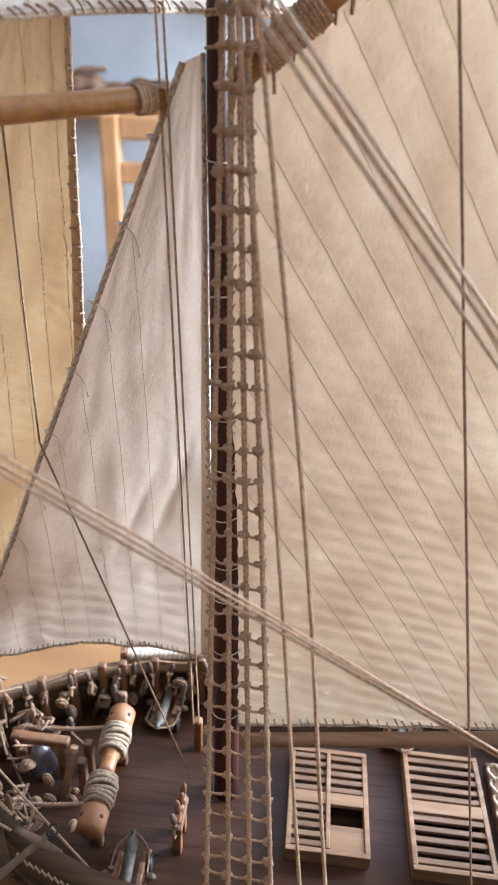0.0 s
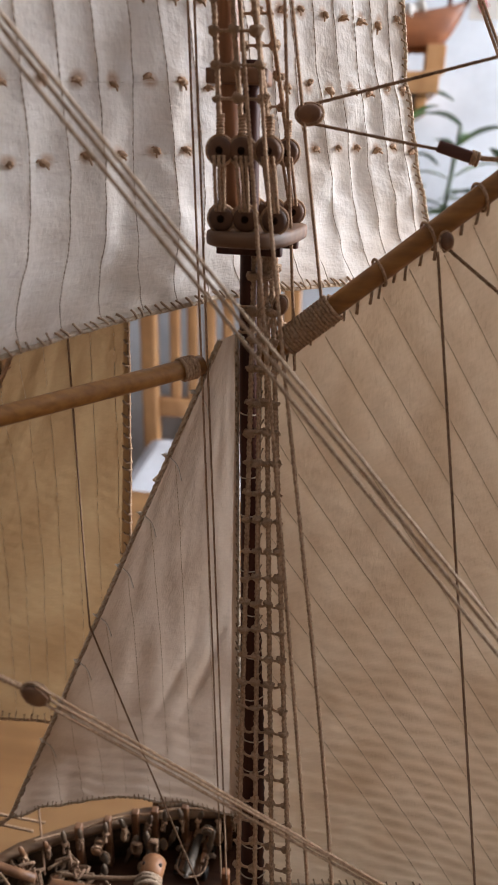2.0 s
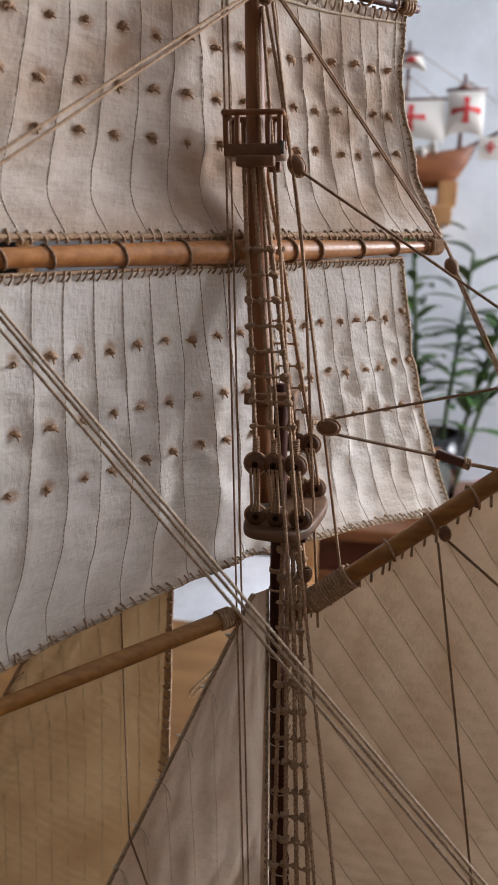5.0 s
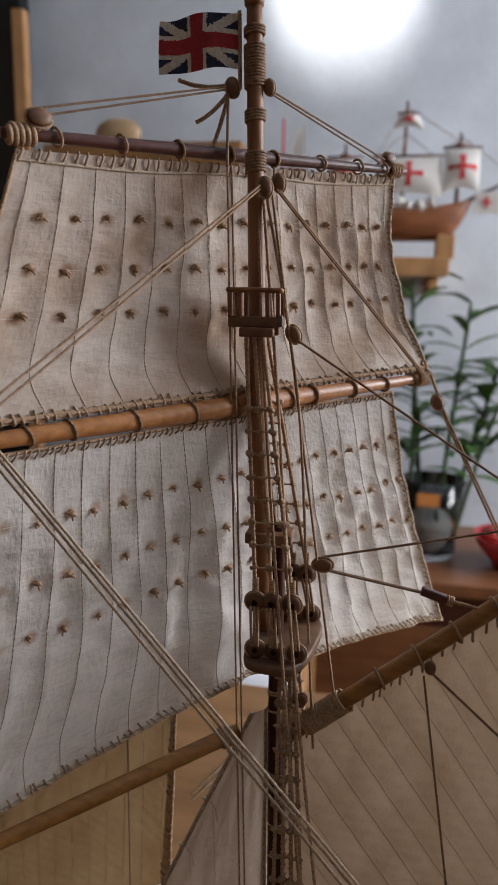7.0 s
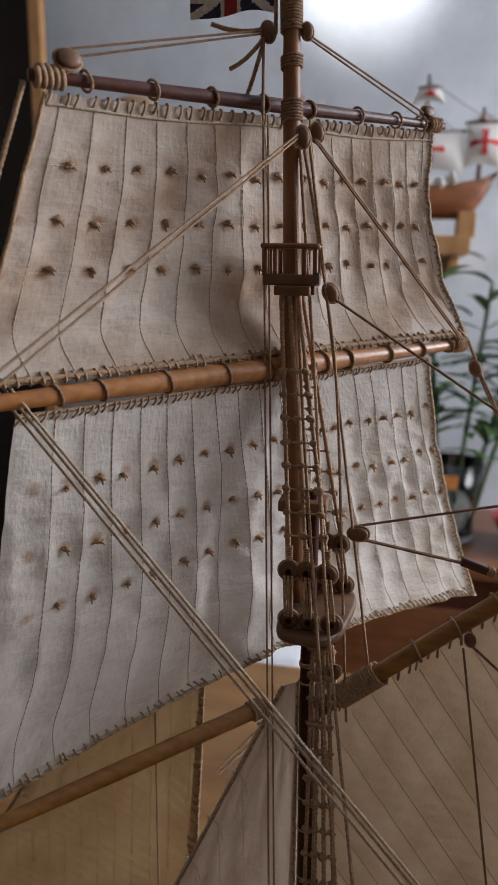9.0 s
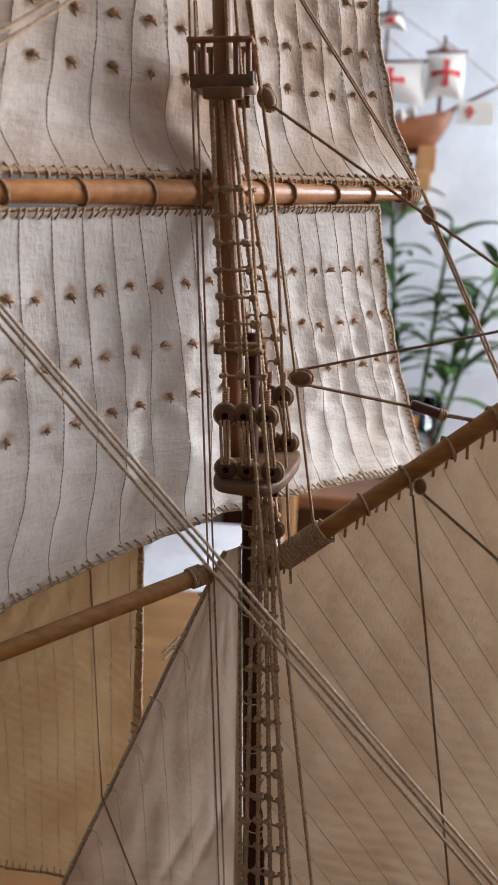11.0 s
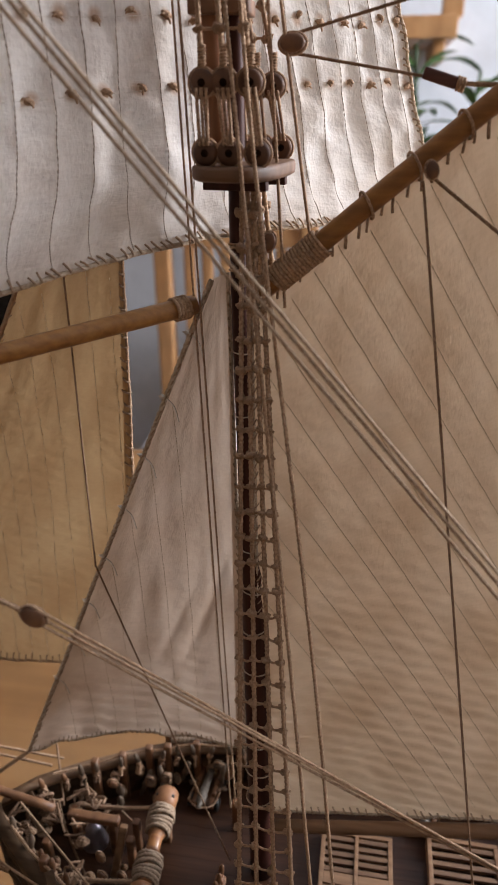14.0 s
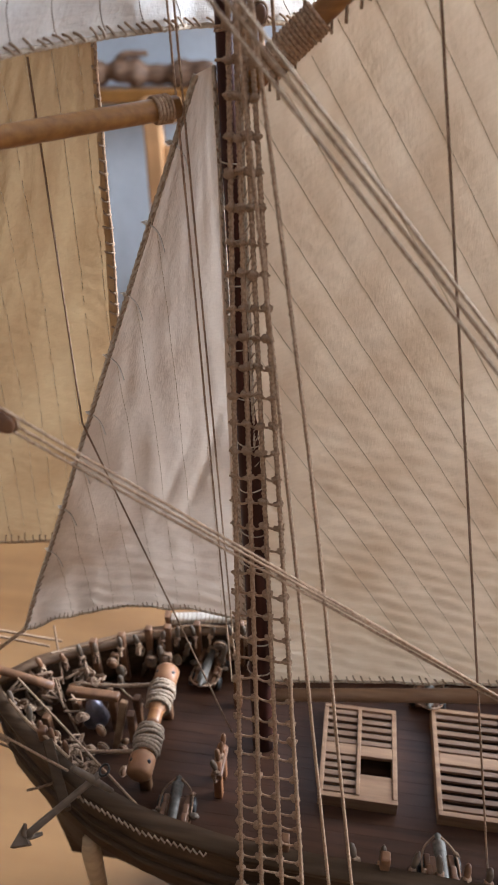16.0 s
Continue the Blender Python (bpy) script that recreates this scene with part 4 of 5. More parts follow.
line("yard_brace", (-.0030, .1380, 1.2550), (.0900, .1378, 1.2780), .00027, 0, ROPE_DARK)
for dy in (0, .0006):
    line("span", (-.0025, .1375 + dy, 1.2522), (.0250, .1384 + dy, 1.2476), .00025, 0, ROPE_DARK)
block((-.0025, .1370, 1.2536), (1, 0, .05), .0022)
long_block = part("long_block", box(B(), (-.0009, -.0010, 0), (.0009, .0010, .0062), .0004, along(V(.0200, .1383, 1.2490), V(.0260, .1383, 1.2472))), SPAR_DARK, ship, "long dark two-sheaved block")
part("strop", ring(B(), V(.0258, .1383, 1.2473), (.95, 0, -.28), .0010, .00028, 3, .0005), ROPE, long_block)
line("span", (.0262, .1383, 1.2472), (.0352, .1348, 1.2468), .0004)
for dx in (0, .0014):
    line("sheet", (.0245 + dx * .5, .1777, 1.2855), (.0800 + dx, .1683, 1.1790), .0003)
block((.0238, .1780, 1.2868), (.4, -.05, -.9), .0020)
line("strop", (.0225, .1885, 1.2930), (.0238, .1800, 1.2890), .0004)
line("brace", (-.0100, .1370, 1.3045), (.0900, .1395, 1.2410), .00027, 0, ROPE_DARK)
block((-.0112, .1385, 1.3058), (.5, 0, -.85), .0020)
for dz in (0, -.0014):
    line("topgallant_brace", (-.0190, .1360, 1.3365 + dz * .5), (-.0580, .0710, 1.2886 + dz * 1.4), .00023)
    line("topgallant_lift", (-.0266, .1435, 1.3580 + dz * .4), (-.0560, .1120, 1.3465 + dz), .00021, 0, ROPE_DARK)
    line("topgallant_lift", (-.0200, .1450, 1.3580 + dz * .4), (.0060, .1810, 1.3495 + dz), .00021, 0, ROPE_DARK)
line("leech_line", (-.0160, .1386, 1.3361), (.0190, .1750, 1.2945), .00025, 0, ROPE_DARK)
line("leech_line", (-.0155, .1390, 1.3361), (.0196, .1756, 1.2945), .00022)
block((-.0182, .1372, 1.3362), (.2, 0, -1), .0020)
block((-.0156, .1400, 1.3375), (.2, 0, -1), .0018)
block((-.0268, .1432, 1.3575), (.2, 0, -1), .0019)
block((-.0190, .1450, 1.3578), (.2, 0, -1), .0016)
block(TG_L + V(.0052, .0042, .0032), TG_WAY, .0023)
block(TG_R + V(-.0045, -.003, .0028), TG_WAY, .0021)
for a, b in (((-.0275, .1430, 1.3565), (-.0340, .1400, 1.3500)), ((-.0275, .1430, 1.3565), (-.0310, .1410, 1.3440)), ((-.0275, .1430, 1.3580), (-.0380, .1400, 1.3585))):
    line("rope_tail", a, b, .00042, .0008)
line("pennant", TG_L + V(-.001, 0, -.001), V(-.0720, .0950, 1.2950), .0005)
line("bowline", outer_plane(-.040, 1.166) + V(0, .012, 0), outer_plane(-.016, 1.190) + V(0, .03, 0), .0004, 0, ROPE_PALE)
line("bowline", outer_plane(-.040, 1.168) + V(0, .012, 0), outer_plane(-.016, 1.193) + V(0, .03, 0), .0004, 0, ROPE_PALE)


# flag
FLAG_A, FLAG_W, FLAG_H = V(-.0262, .1455, 1.3728), .0180, .0110
RED = plain("flag_red", (0.30, 0.02, 0.03), (0.42, 0.035, 0.045), 1500, 0.9)
NAVY = plain("flag_navy", (0.012, 0.018, 0.05), (0.03, 0.04, 0.09), 1500, 0.9)
BONE = plain("flag_white", (0.55, 0.52, 0.46), (0.74, 0.71, 0.65), 1500, 0.9)


def flag():
    bm = B()
    nx, ny = 72, 44

    def at(i, j):
        u, v = i / nx, j / ny
        return FLAG_A + V(-FLAG_W * u, -.0012 * math.sin(u * 5) + .0006 * math.sin(u * 9 + v * 3), -FLAG_H * v + .00018 * math.sin(u * 6) - .0002 * u)
    vs = [[bm.verts.new(at(i, j)) for i in range(nx + 1)] for j in range(ny + 1)]
    for j in range(ny):
        for i in range(nx):
            f = bm.faces.new((vs[j][i], vs[j][i + 1], vs[j + 1][i + 1], vs[j + 1][i]))
            x = (i + .5) / nx - .5 + random.uniform(-.007, .007)
            y = ((j + .5) / ny - .5) + random.uniform(-.011, .011)
            d = min(abs(y - x), abs(y + x))
            f.material_index = 1 if abs(x) < .085 or abs(y) < .14 else 2 if abs(x) < .13 or abs(y) < .225 or d < .095 else 0
    ob = part("flag", bm, NAVY, ship, "small cloth flag, red and white crosses on navy")
    ob.data.materials.append(RED)
    ob.data.materials.append(BONE)
    return ob


flag_ob = flag()
part("hoist_rope", rope(B(), [FLAG_A + V(.0002, 0, .0005), FLAG_A + V(.0004, 0, -.006), FLAG_A + V(.0006, 0, -.0150)], .0004), ROPE, flag_ob)

# deck planking, hatches and fittings
for k in range(-11, 12):
    y = MID_Y + k * .0036
    reach = [x for x in [-.092 + .004 * q for q in range(70)] if half(x) - .003 > abs(y - MID_Y) + .0016]
    if len(reach) > 2:
        part("plank", box(B(), (reach[0], y - .00179, DECK_Z - .0004), (reach[-1], y + .00179, DECK_Z + .0003), .00004), DECK, ship, smooth=False)


def hatch(x0, x1, y0, y1, broken):
    """A grated hatch: lime-wood coaming, slats and broad cross bars over a sheet painted dark as shade."""
    z0, z1 = DECK_Z, DECK_Z + .0048
    ob = part("hatch", box(B(), (x0 + .001, y0 + .001, z0), (x1 - .001, y1 - .001, z0 + .0006)), PAINTED_SHADE, ship, "lime-wood grating hatch over a sheet painted dark as shade", smooth=False)
    for a, b in (((x0, y0), (x1, y0 + .0014)), ((x0, y1 - .0014), (x1, y1)), ((x0, y0 + .0014), (x0 + .0014, y1 - .0014)), ((x1 - .0014, y0 + .0014), (x1, y1 - .0014))):
        part("coaming", box(B(), (*a, z0), (*b, z1), .0002), LIME, ob, smooth=False)
    xm, ym = (x0 + x1) / 2, (y0 + y1) / 2
    cols = [(x0 + .0014, xm - .0006), (xm + .0006, x1 - .0014)] if broken else [(x0 + .0014, x1 - .0014)]
    if broken:
        part("bar", box(B(), (xm - .0006, y0 + .0014, z0 + .002), (xm + .0006, y1 - .0014, z1 + .0003), .0002), LIME, ob, smooth=False)
    for c, (a, b) in enumerate(cols):
        part("bar", box(B(), (a, ym - .0018, z1 - .0014), (b, ym + .0018, z1), .0002), LIME, ob, smooth=False)
        for lo, hi in ((y0 + .0014, ym - .0018), (ym + .0018, y1 - .0014)):
            if c == 1 and lo < ym - .002:
                part("board", box(B(), (a, lo, z1 - .0016), (b, lo + (hi - lo) * .55, z1 - .0004), .0002), LIME, ob, smooth=False)
                continue
            n = 5
            for q in range(n):
                y = lo + (hi - lo) * (q + .5) / n
                part("slat", box(B(), (a, y - .00075, z1 - .0014), (b, y + .00075, z1 - .0002 + random.uniform(-.0002, .0001)), .00015), SLAT, ob, smooth=False)
    return ob


hatch(.0105, .0330, .1215, .1535, True)
hatch(.0440, .0660, .1205, .1565, False)
rack = part("rope_rack", box(B(), (.0690, .1230, DECK_Z), (.0720, .1570, DECK_Z + .003), .0004), BLOCK, ship, "rack of pale rope loops beside the hatch")
for q in range(7):
    c = V(.0705, .1250 + .0046 * q, DECK_Z + .0045)
    part("loop", sweep(B(), [c + V(.0016 * math.cos(a), .0024 * math.sin(a), .0006 * math.sin(2 * a)) for a in [2 * math.pi * e / 20 for e in range(21)]], .00045, 7), ROPE_PALE, rack)

# windlass: octagonal heads, two rope drums and a waist
WL_A, WL_B = V(-.0392, .1142, 1.0400), V(-.0402, .1492, 1.0415)
wm, WL = along(WL_A, WL_B), (WL_B - WL_A).length
windlass = part("windlass", lathe(B(), [(.0022, 0), (.0022, WL)], wm, 12), SPAR, ship, "rope-wound wooden windlass on the foredeck")
PALE_DRUM = wood("drum_maple", (0.23, 0.095, 0.036), (0.36, 0.17, 0.072), 0.5, (200, 200, 200))
for z0, z1 in ((-.001, .0055), (WL - .0055, WL + .001)):
    part("head", lathe(B(), [(.0027, z0), (.0037, z0 + .0008), (.0038, z1 - .0008), (.0032, z1)], wm, 16), PALE_DRUM, windlass)
    for a in (45, 135, 225, 315):
        c = V(.0036 * math.cos(radians(a)), .0036 * math.sin(radians(a)), (z0 + z1) / 2)
        # dark flush disc stands for the shade inside a bar hole
        part("socket_shade", lathe(B(), [(.0006, -.0002), (.0006, .0002)], wm @ Matrix.Translation(c) @ V(c.x, c.y, 0).to_track_quat("Z", "Y").to_matrix().to_4x4(), 8), IRON, windlass)
for z0, z1 in ((.0062, .0150), (.0215, .0305)):
    bm = B()
    n = 8
    pts = []
    for q in range(n * 14 + 1):
        a = 2 * math.pi * q / 14
        t = q / (n * 14)
        r = .0031 + .0008 * math.sin(math.pi * t) + .0004 * noise.noise(V(q * .11, z0 * 900, 2))
        pts.append(wm @ V(r * math.cos(a), r * math.sin(a), z0 + (z1 - z0) * t + .0006 * math.sin(a + 1.2 * q / 14) + .0003 * noise.noise(V(q * .2, 4, 1))))
    rope(bm, pts, .00062, .7)
    part("cable", bm, ROPE_CABLE, windlass, "pale rope turns")
part("waist", lathe(B(), [(.0030, .0150), (.0018, .0170), (.0018, .0195), (.0030, .0215)], wm, 12), PALE_DRUM, windlass)
for y in (.1192, .1440):
    part("bitt", box(B(), (-.0415, y - .0012, DECK_Z), (-.0380, y + .0012, 1.0400), .0006), BLOCK, windlass)
line("cable", WL_A + V(-.0030, .006, .001), V(-.0800, .1220, 1.0350), .0006, .002, ROPE)
line("cable", WL_A + V(-.0030, .030, .0012), V(-.0700, .1440, 1.0370), .0006, .001, ROPE)


def cannon(at, aim):
    """A deck gun on a stepped wooden carriage with four trucks; aim is the way its muzzle points."""
    m = Matrix.Translation(at) @ Euler((0, 0, math.atan2(aim[1], aim[0]))).to_matrix().to_4x4() @ Matrix.Scale(1.3, 4)
    ob = part("cannon", box(B(), (-.0060, -.0022, .0014), (.0040, .0022, .0024), .0003, m), BLOCK, ship, "small metal deck gun on a wooden carriage")
    for sgn in (-1, 1):
        for lo, hi, top in ((-.0062, -.0035, .0030), (-.0035, -.0008, .0040), (-.0008, .0042, .0050)):
            part("cheek", box(B(), (lo, sgn * .0024 - .0006, .0014), (hi, sgn * .0024 + .0006, top), .0003, m), BLOCK, ob)
        for x in (-.0045, .0028):
            part("truck", lathe(B(), [(.0010, -.0006), (.0017, -.0004), (.0017, .0004), (.0010, .0006)], m @ Matrix.Translation((x, sgn * .0037, .0017)) @ pose(0, 0, 0, 90, 0, 0), 14), IRON, ob)
        part("tackle", ball(B(), m @ V(-.001, sgn * .0044, .0036), .0011, (1.3, .8, .9), None, 8, .2), GEAR, ob)
    part("barrel", lathe(B(), [(.0003, -.0092), (.0007, -.0088), (.0004, -.0080), (.0013, -.0072), (.0013, -.0050), (.0011, -.0046), (.0010, .0010), (.0008, .0066), (.0012, .0074), (.0010, .0082), (.0005, .0082), (.0005, .0066)],
         m @ Matrix.Translation((0, 0, .0050)) @ pose(0, 0, 0, 0, 90, 0), 16), BRONZE, ob, "dull grey-brass barrel")
    bm = B()
    for q in range(4):
        ball(bm, m @ V(-.006 + .004 * q, (-1) ** q * .0035, .0035 + .0004 * q), .0008, (1, 1, 1), None, 6, .3)
    sweep(bm, spline([m @ V(-.0092, 0, .0050), m @ V(-.006, .0033, .0036), m @ V(.001, .0036, .0030), m @ V(.006, .0040, .0040)], 16), .0003, 6)
    sweep(bm, spline([m @ V(-.0092, 0, .0050), m @ V(-.006, -.0033, .0036), m @ V(.001, -.0036, .0030), m @ V(.006, -.0040, .0040)], 16), .0003, 6)
    part("breeching", bm, ROPE_DARK, ob)
    return ob


for x, y, a in ((-.0285, .1080, -1), (-.0300, .1640, 1), (.0440, .1020, -1), (.0660, .1020, -1), (.0440, .1660, 1), (.0800, .1670, 1)):
    cannon(V(x, y, DECK_Z + .0002), (0.08, a, 0))


def pin(at, h=.0055, lean=(0, 0)):
    """A turned belaying pin with a coil of line hung on it."""
    m = along(at, Vector(at) + V(lean[0], lean[1], 1))
    ob = part("belaying_pin", lathe(B(), [(.0004, -h * .7), (.0006, -h * .1), (.0010, 0), (.0006, h * .15), (.0009, h * .55), (.0007, h * .85), (.0002, h)], m, 10), random.choice((BLOCK, GEAR, GEAR)), ship)
    bm = B()
    r = random.uniform(.0009, .0017)
    tw = random.uniform(0, 3.14)
    for q in range(random.randint(1, 4)):
        c = Vector(at) + V(random.uniform(-.0008, .0008), random.uniform(-.0008, .0008), -.0010 - .0006 * q)
        k2 = random.uniform(.3, .8)
        sweep(bm, [c + V(r * k2 * math.cos(e) * math.cos(tw), r * k2 * math.cos(e) * math.sin(tw) - .0006, r * 1.4 * math.sin(e)) + V(0, .0005 * math.sin(3 * e + q), 0) for e in [2 * math.pi * g / 18 for g in range(19)]], .00038, 6)
        tw += random.uniform(-.5, .5)
    ball(bm, Vector(at) + V(0, -.0004, .0006), .0011, (1, 1, .8), None, 7, .3)
    part("coil", bm, random.choice((ROPE, ROPE, ROPE_DARK)), ob)
    return ob


for sgn in (-1, 1):
    x = -.080
    while x < .09:
        if sgn > 0 or x < -.056 or x > .018:
            pin(V(x, MID_Y + sgn * (half(x) - .0045), edge(x, sgn) + .0004), random.uniform(.0050, .0075), (random.uniform(-.25, .25), -sgn * random.uniform(0, .25)))
        x += random.uniform(.0042, .0075)
for x in (-.066, -.058, -.050, -.044, -.0345, -.020, .004, .028):
    for sgn in (-1, 1):
        if sgn > 0 or x < -.06 or x > .0:
            part("timberhead", box(B(), (x - .0012, MID_Y + sgn * (half(x) - .0036) - .0012, DECK_Z), (x + .0012, MID_Y + sgn * (half(x) - .0036) + .0012, edge(x, sgn) + .0062), .0005), BLOCK, ship)
part("pin_rope", rope(B(), [V(x, MID_Y + half(x) - .003, edge(x, 1) + .0040 + .0006 * math.sin(x * 300)) for x in [-.078 + .004 * q for q in range(24)]], .0004), ROPE, ship)
part("pin_rope", rope(B(), [V(x, MID_Y - half(x) + .003, sheer(x) + .0042 + .0006 * math.sin(x * 280)) for x in [-.080 + .004 * q for q in range(7)]], .0004), ROPE, ship)
# netted white canvas in a low trough along the far rail
HAM = Matrix.Translation((-.0332, .1712, 1.0405)) @ Euler((0, 0, .17)).to_matrix().to_4x4()
trough = part("hammock_trough", box(B(), (-.0118, -.0021, -.0020), (.0118, .0021, .0026), .0003, HAM), BLOCK, ship, "brown wooden trough along the far rail", smooth=False)
for dx in (-.0122, .0122):
    part("post", box(B(), (dx - .0008, -.0022, -.0040), (dx + .0008, .0022, .0068), .0003, HAM), BLOCK, trough, smooth=False)
bm = B()
box(bm, (-.0112, -.0018, .0026), (.0112, .0018, .0054), .0009, HAM)
part("canvas", bm, THREAD_PALE, trough, "folded white canvas")
for q in range(15):
    x = -.0105 + .0015 * q
    part("netting", sweep(B(), [HAM @ V(x, -.0019, .0026), HAM @ V(x + .0007, -.0019, .0052), HAM @ V(x + .0009, 0, .0056), HAM @ V(x + .0007, .0019, .0052)], .00013, 5), THREAD, trough)

# foredeck gear
bell = part("ship_bell", lathe(B(), [(.0042, 0), (.0040, .0012), (.0030, .0040), (.0026, .0068), (.0014, .0082), (.0004, .0086)], Matrix.Translation((-.0615, .1375, DECK_Z + .0035)), 20), plain("pewter", (0.19, 0.165, 0.18), (0.31, 0.275, 0.295), 700, 0.42, 0.7), ship, "pewter-coloured bell on the foredeck")
for dx in (-.0062, .0062):
    part("bell_post", box(B(), (-.0610 + dx - .0011, .1360, DECK_Z), (-.0610 + dx + .0011, .1388, DECK_Z + .0150), .0004), BLOCK, ship)
part("bell_beam", box(B(), (-.0695, .1360, DECK_Z + .0140), (-.0525, .1388, DECK_Z + .0165), .0006), BLOCK, ship)
part("gangplank", box(B(), (-.0012, 0, 0), (.0012, .0022, .0170), .0004, Matrix.Translation((-.0528, .1290, DECK_Z)) @ pose(0, 0, 0, -22, 8, 0)), LIME, ship, "short pale plank leaning on the post")
for x, y, h in ((-.0480, .1400, .013), (-.0480, .1340, .013), (-.0180, .1200, .014), (-.0180, .1260, .014), (-.0180, .1520, .013), (-.0700, .1420, .012), (-.0740, .1300, .012)):
    part("bitt", box(B(), (x - .0012, y - .0012, DECK_Z), (x + .0012, y + .0012, DECK_Z + h), .0004), MAST_WOOD if x > -.03 else BLOCK, ship)
part("fife_rail", box(B(), (-.0196, .1180, DECK_Z + .0100), (-.0164, .1280, DECK_Z + .0122), .0004), BLOCK, ship)
for q in range(4):
    pin(V(-.0180, .1192 + .0026 * q, DECK_Z + .0124), .0060, (random.uniform(-.2, .2), random.uniform(-.2, .2)))
for q in range(26):
    x, y = random.uniform(-.085, -.045), random.uniform(-1, 1)
    y = MID_Y + y * max(half(x) - .008, .002)
    c = V(x, y, DECK_Z + random.uniform(.001, .012))
    if q % 2:
        bm = B()
        r = random.uniform(.0014, .0024)
        for g in range(3):
            sweep(bm, [c + V(r * math.cos(e) * (1 - .3 * g), r * .8 * math.sin(e) * (1 - .25 * g), .0003 * g + .0004 * math.sin(2 * e + q)) for e in [2 * math.pi * w / 18 for w in range(19)]], .0005, 6)
        part("rope_coil", bm, ROPE if q % 4 == 1 else ROPE_DARK, ship)
    else:
        a = V(random.uniform(-1, 1), random.uniform(-1, 1), random.uniform(-.4, 1.2))
        block(c, a, random.uniform(.0013, .0020))
for q in range(10):
    a = V(random.uniform(-.086, -.05), MID_Y + random.uniform(-.022, .022), DECK_Z + random.uniform(.003, .016))
    b = a + V(random.uniform(-.02, .02), random.uniform(-.016, .016), random.uniform(-.004, .012))
    line("gear_line", a, b, .00034, .0015, ROPE_DARK)

for q in range(34):
    x = random.uniform(-.083, -.022)
    far = q % 3 != 0
    y = MID_Y + (half(x) - random.uniform(.004, .010)) * (1 if far else -1)
    if not far and x > -.058:
        continue
    c = V(x, y, DECK_Z + random.uniform(.003, .013))
    if q % 4 == 1:
        bm = B()
        r = random.uniform(.0012, .0020)
        for g in range(4):
            sweep(bm, [c + V(r * math.cos(e), .0004 * g - .0008 + .0003 * math.sin(3 * e), r * 1.5 * math.sin(e) * (1 - .12 * g)) for e in [2 * math.pi * w / 18 for w in range(19)]], .00045, 6)
        part("rope_coil", bm, random.choice((ROPE, ROPE_DARK)), ship)
    elif q % 4 == 3:
        m = along(c, c + V(random.uniform(-.4, .4), random.uniform(-.5, .2), 1))
        part("belaying_pin", lathe(B(), [(.0005, -.005), (.0008, -.001), (.0013, 0), (.0008, .001), (.0011, .004), (.0009, .006), (.0003, .007)], m, 10), GEAR, ship)
    else:
        block(c, V(random.uniform(-.6, .6), random.uniform(-.6, .6), 1), random.uniform(.0016, .0025), True, random.choice((BLOCK, GEAR)))

for q in range(26):
    x = random.uniform(-.086, -.054)
    y = MID_Y + random.uniform(-1, 1) * max(half(x) - .004, .002)
    c = V(x, y, DECK_Z + random.uniform(.006, .017))
    pts = [c + V(random.uniform(-.003, .003), random.uniform(-.003, .003), random.uniform(-.002, .002)) for _ in range(7)]
    part("rope_hank", rope(B(), spline(pts, 50), random.uniform(.00035, .0005), .6), ROPE_DARK, ship)

# bowsprit and head rigging
spar("bowsprit", V(-.074, .1375, 1.0425), V(-.215, .1420, 1.0720), .0014, .0014, .0010, BLOCK)
line("stay", JIB_TACK, V(-.098, .1390, 1.0480), .0006)
for y, z in ((.118, 1.040), (.124, 1.046), (.158, 1.040), (.150, 1.046)):
    line("bobstay", V(-.200, .1415, 1.0690), V(-.080, y, z), .00045)
line("stay", V(-.190, .1415, 1.0700), outer_plane(-.1600, 1.0560), .0005)
BOW_LINES = (((-0.0712, 0.125, 1.0504), (-0.0318, 0.1, 1.044)), ((-0.0872, 0.13, 1.0478), (-0.0566, 0.108, 1.0471)), ((-0.0796, 0.115, 1.048), (-0.0541, 0.104, 1.0527)))
for p, q in BOW_LINES:
    p, q = V(*p), V(*q)
    line("bow_line", p + (p - q) * .25, q, .00032)


def anchor(a, b):
    """An anchor seen edge-on: shank from a to b, an arrow-shaped fluke, arms, a stock and a ring."""
    m = along(a, b)
    n = (Vector(b) - Vector(a)).length
    ob = part("anchor", sweep(B(), spline([m @ V(0, 0, 0), m @ V(0, 0, n)], 8), lambda t: .0010 - .0002 * t, 8), GEAR, ship, "dull grey-brown anchor hung outside the bow")
    for sgn in (-1, 1):
        part("arm", sweep(B(), spline([m @ V(0, 0, .0004), m @ V(0, sgn * .0018, .0008), m @ V(0, sgn * .0034, .0026)], 12), lambda t: .0009 - .0004 * t, 8), GEAR, ob)
    bm = B()
    lo = [bm.verts.new(m @ V(x, y, z)) for y in (-.0006, .0006) for x, z in ((0, -.0042), (.0030, .0008), (0, .0002), (-.0030, .0008))]
    bm.faces.new(lo[:4])
    bm.faces.new(lo[:3:-1])
    for k in range(4):
        bm.faces.new((lo[k], lo[(k + 1) % 4], lo[4 + (k + 1) % 4], lo[4 + k]))
    bmesh.ops.recalc_face_normals(bm, faces=bm.faces)
    part("fluke", bm, GEAR, ob, smooth=False)
    part("stock", sweep(B(), spline([m @ V(0, -.0085, n - .002), m @ V(0, .0085, n - .002)], 12), lambda t: .0011 - .0004 * abs(2 * t - 1), 8), GEAR, ob)
    part("ring", ring(B(), m @ V(0, 0, n + .0016), m.to_3x3() @ V(0, 1, 0), .0014, .0003), IRON, ob)
    return ob


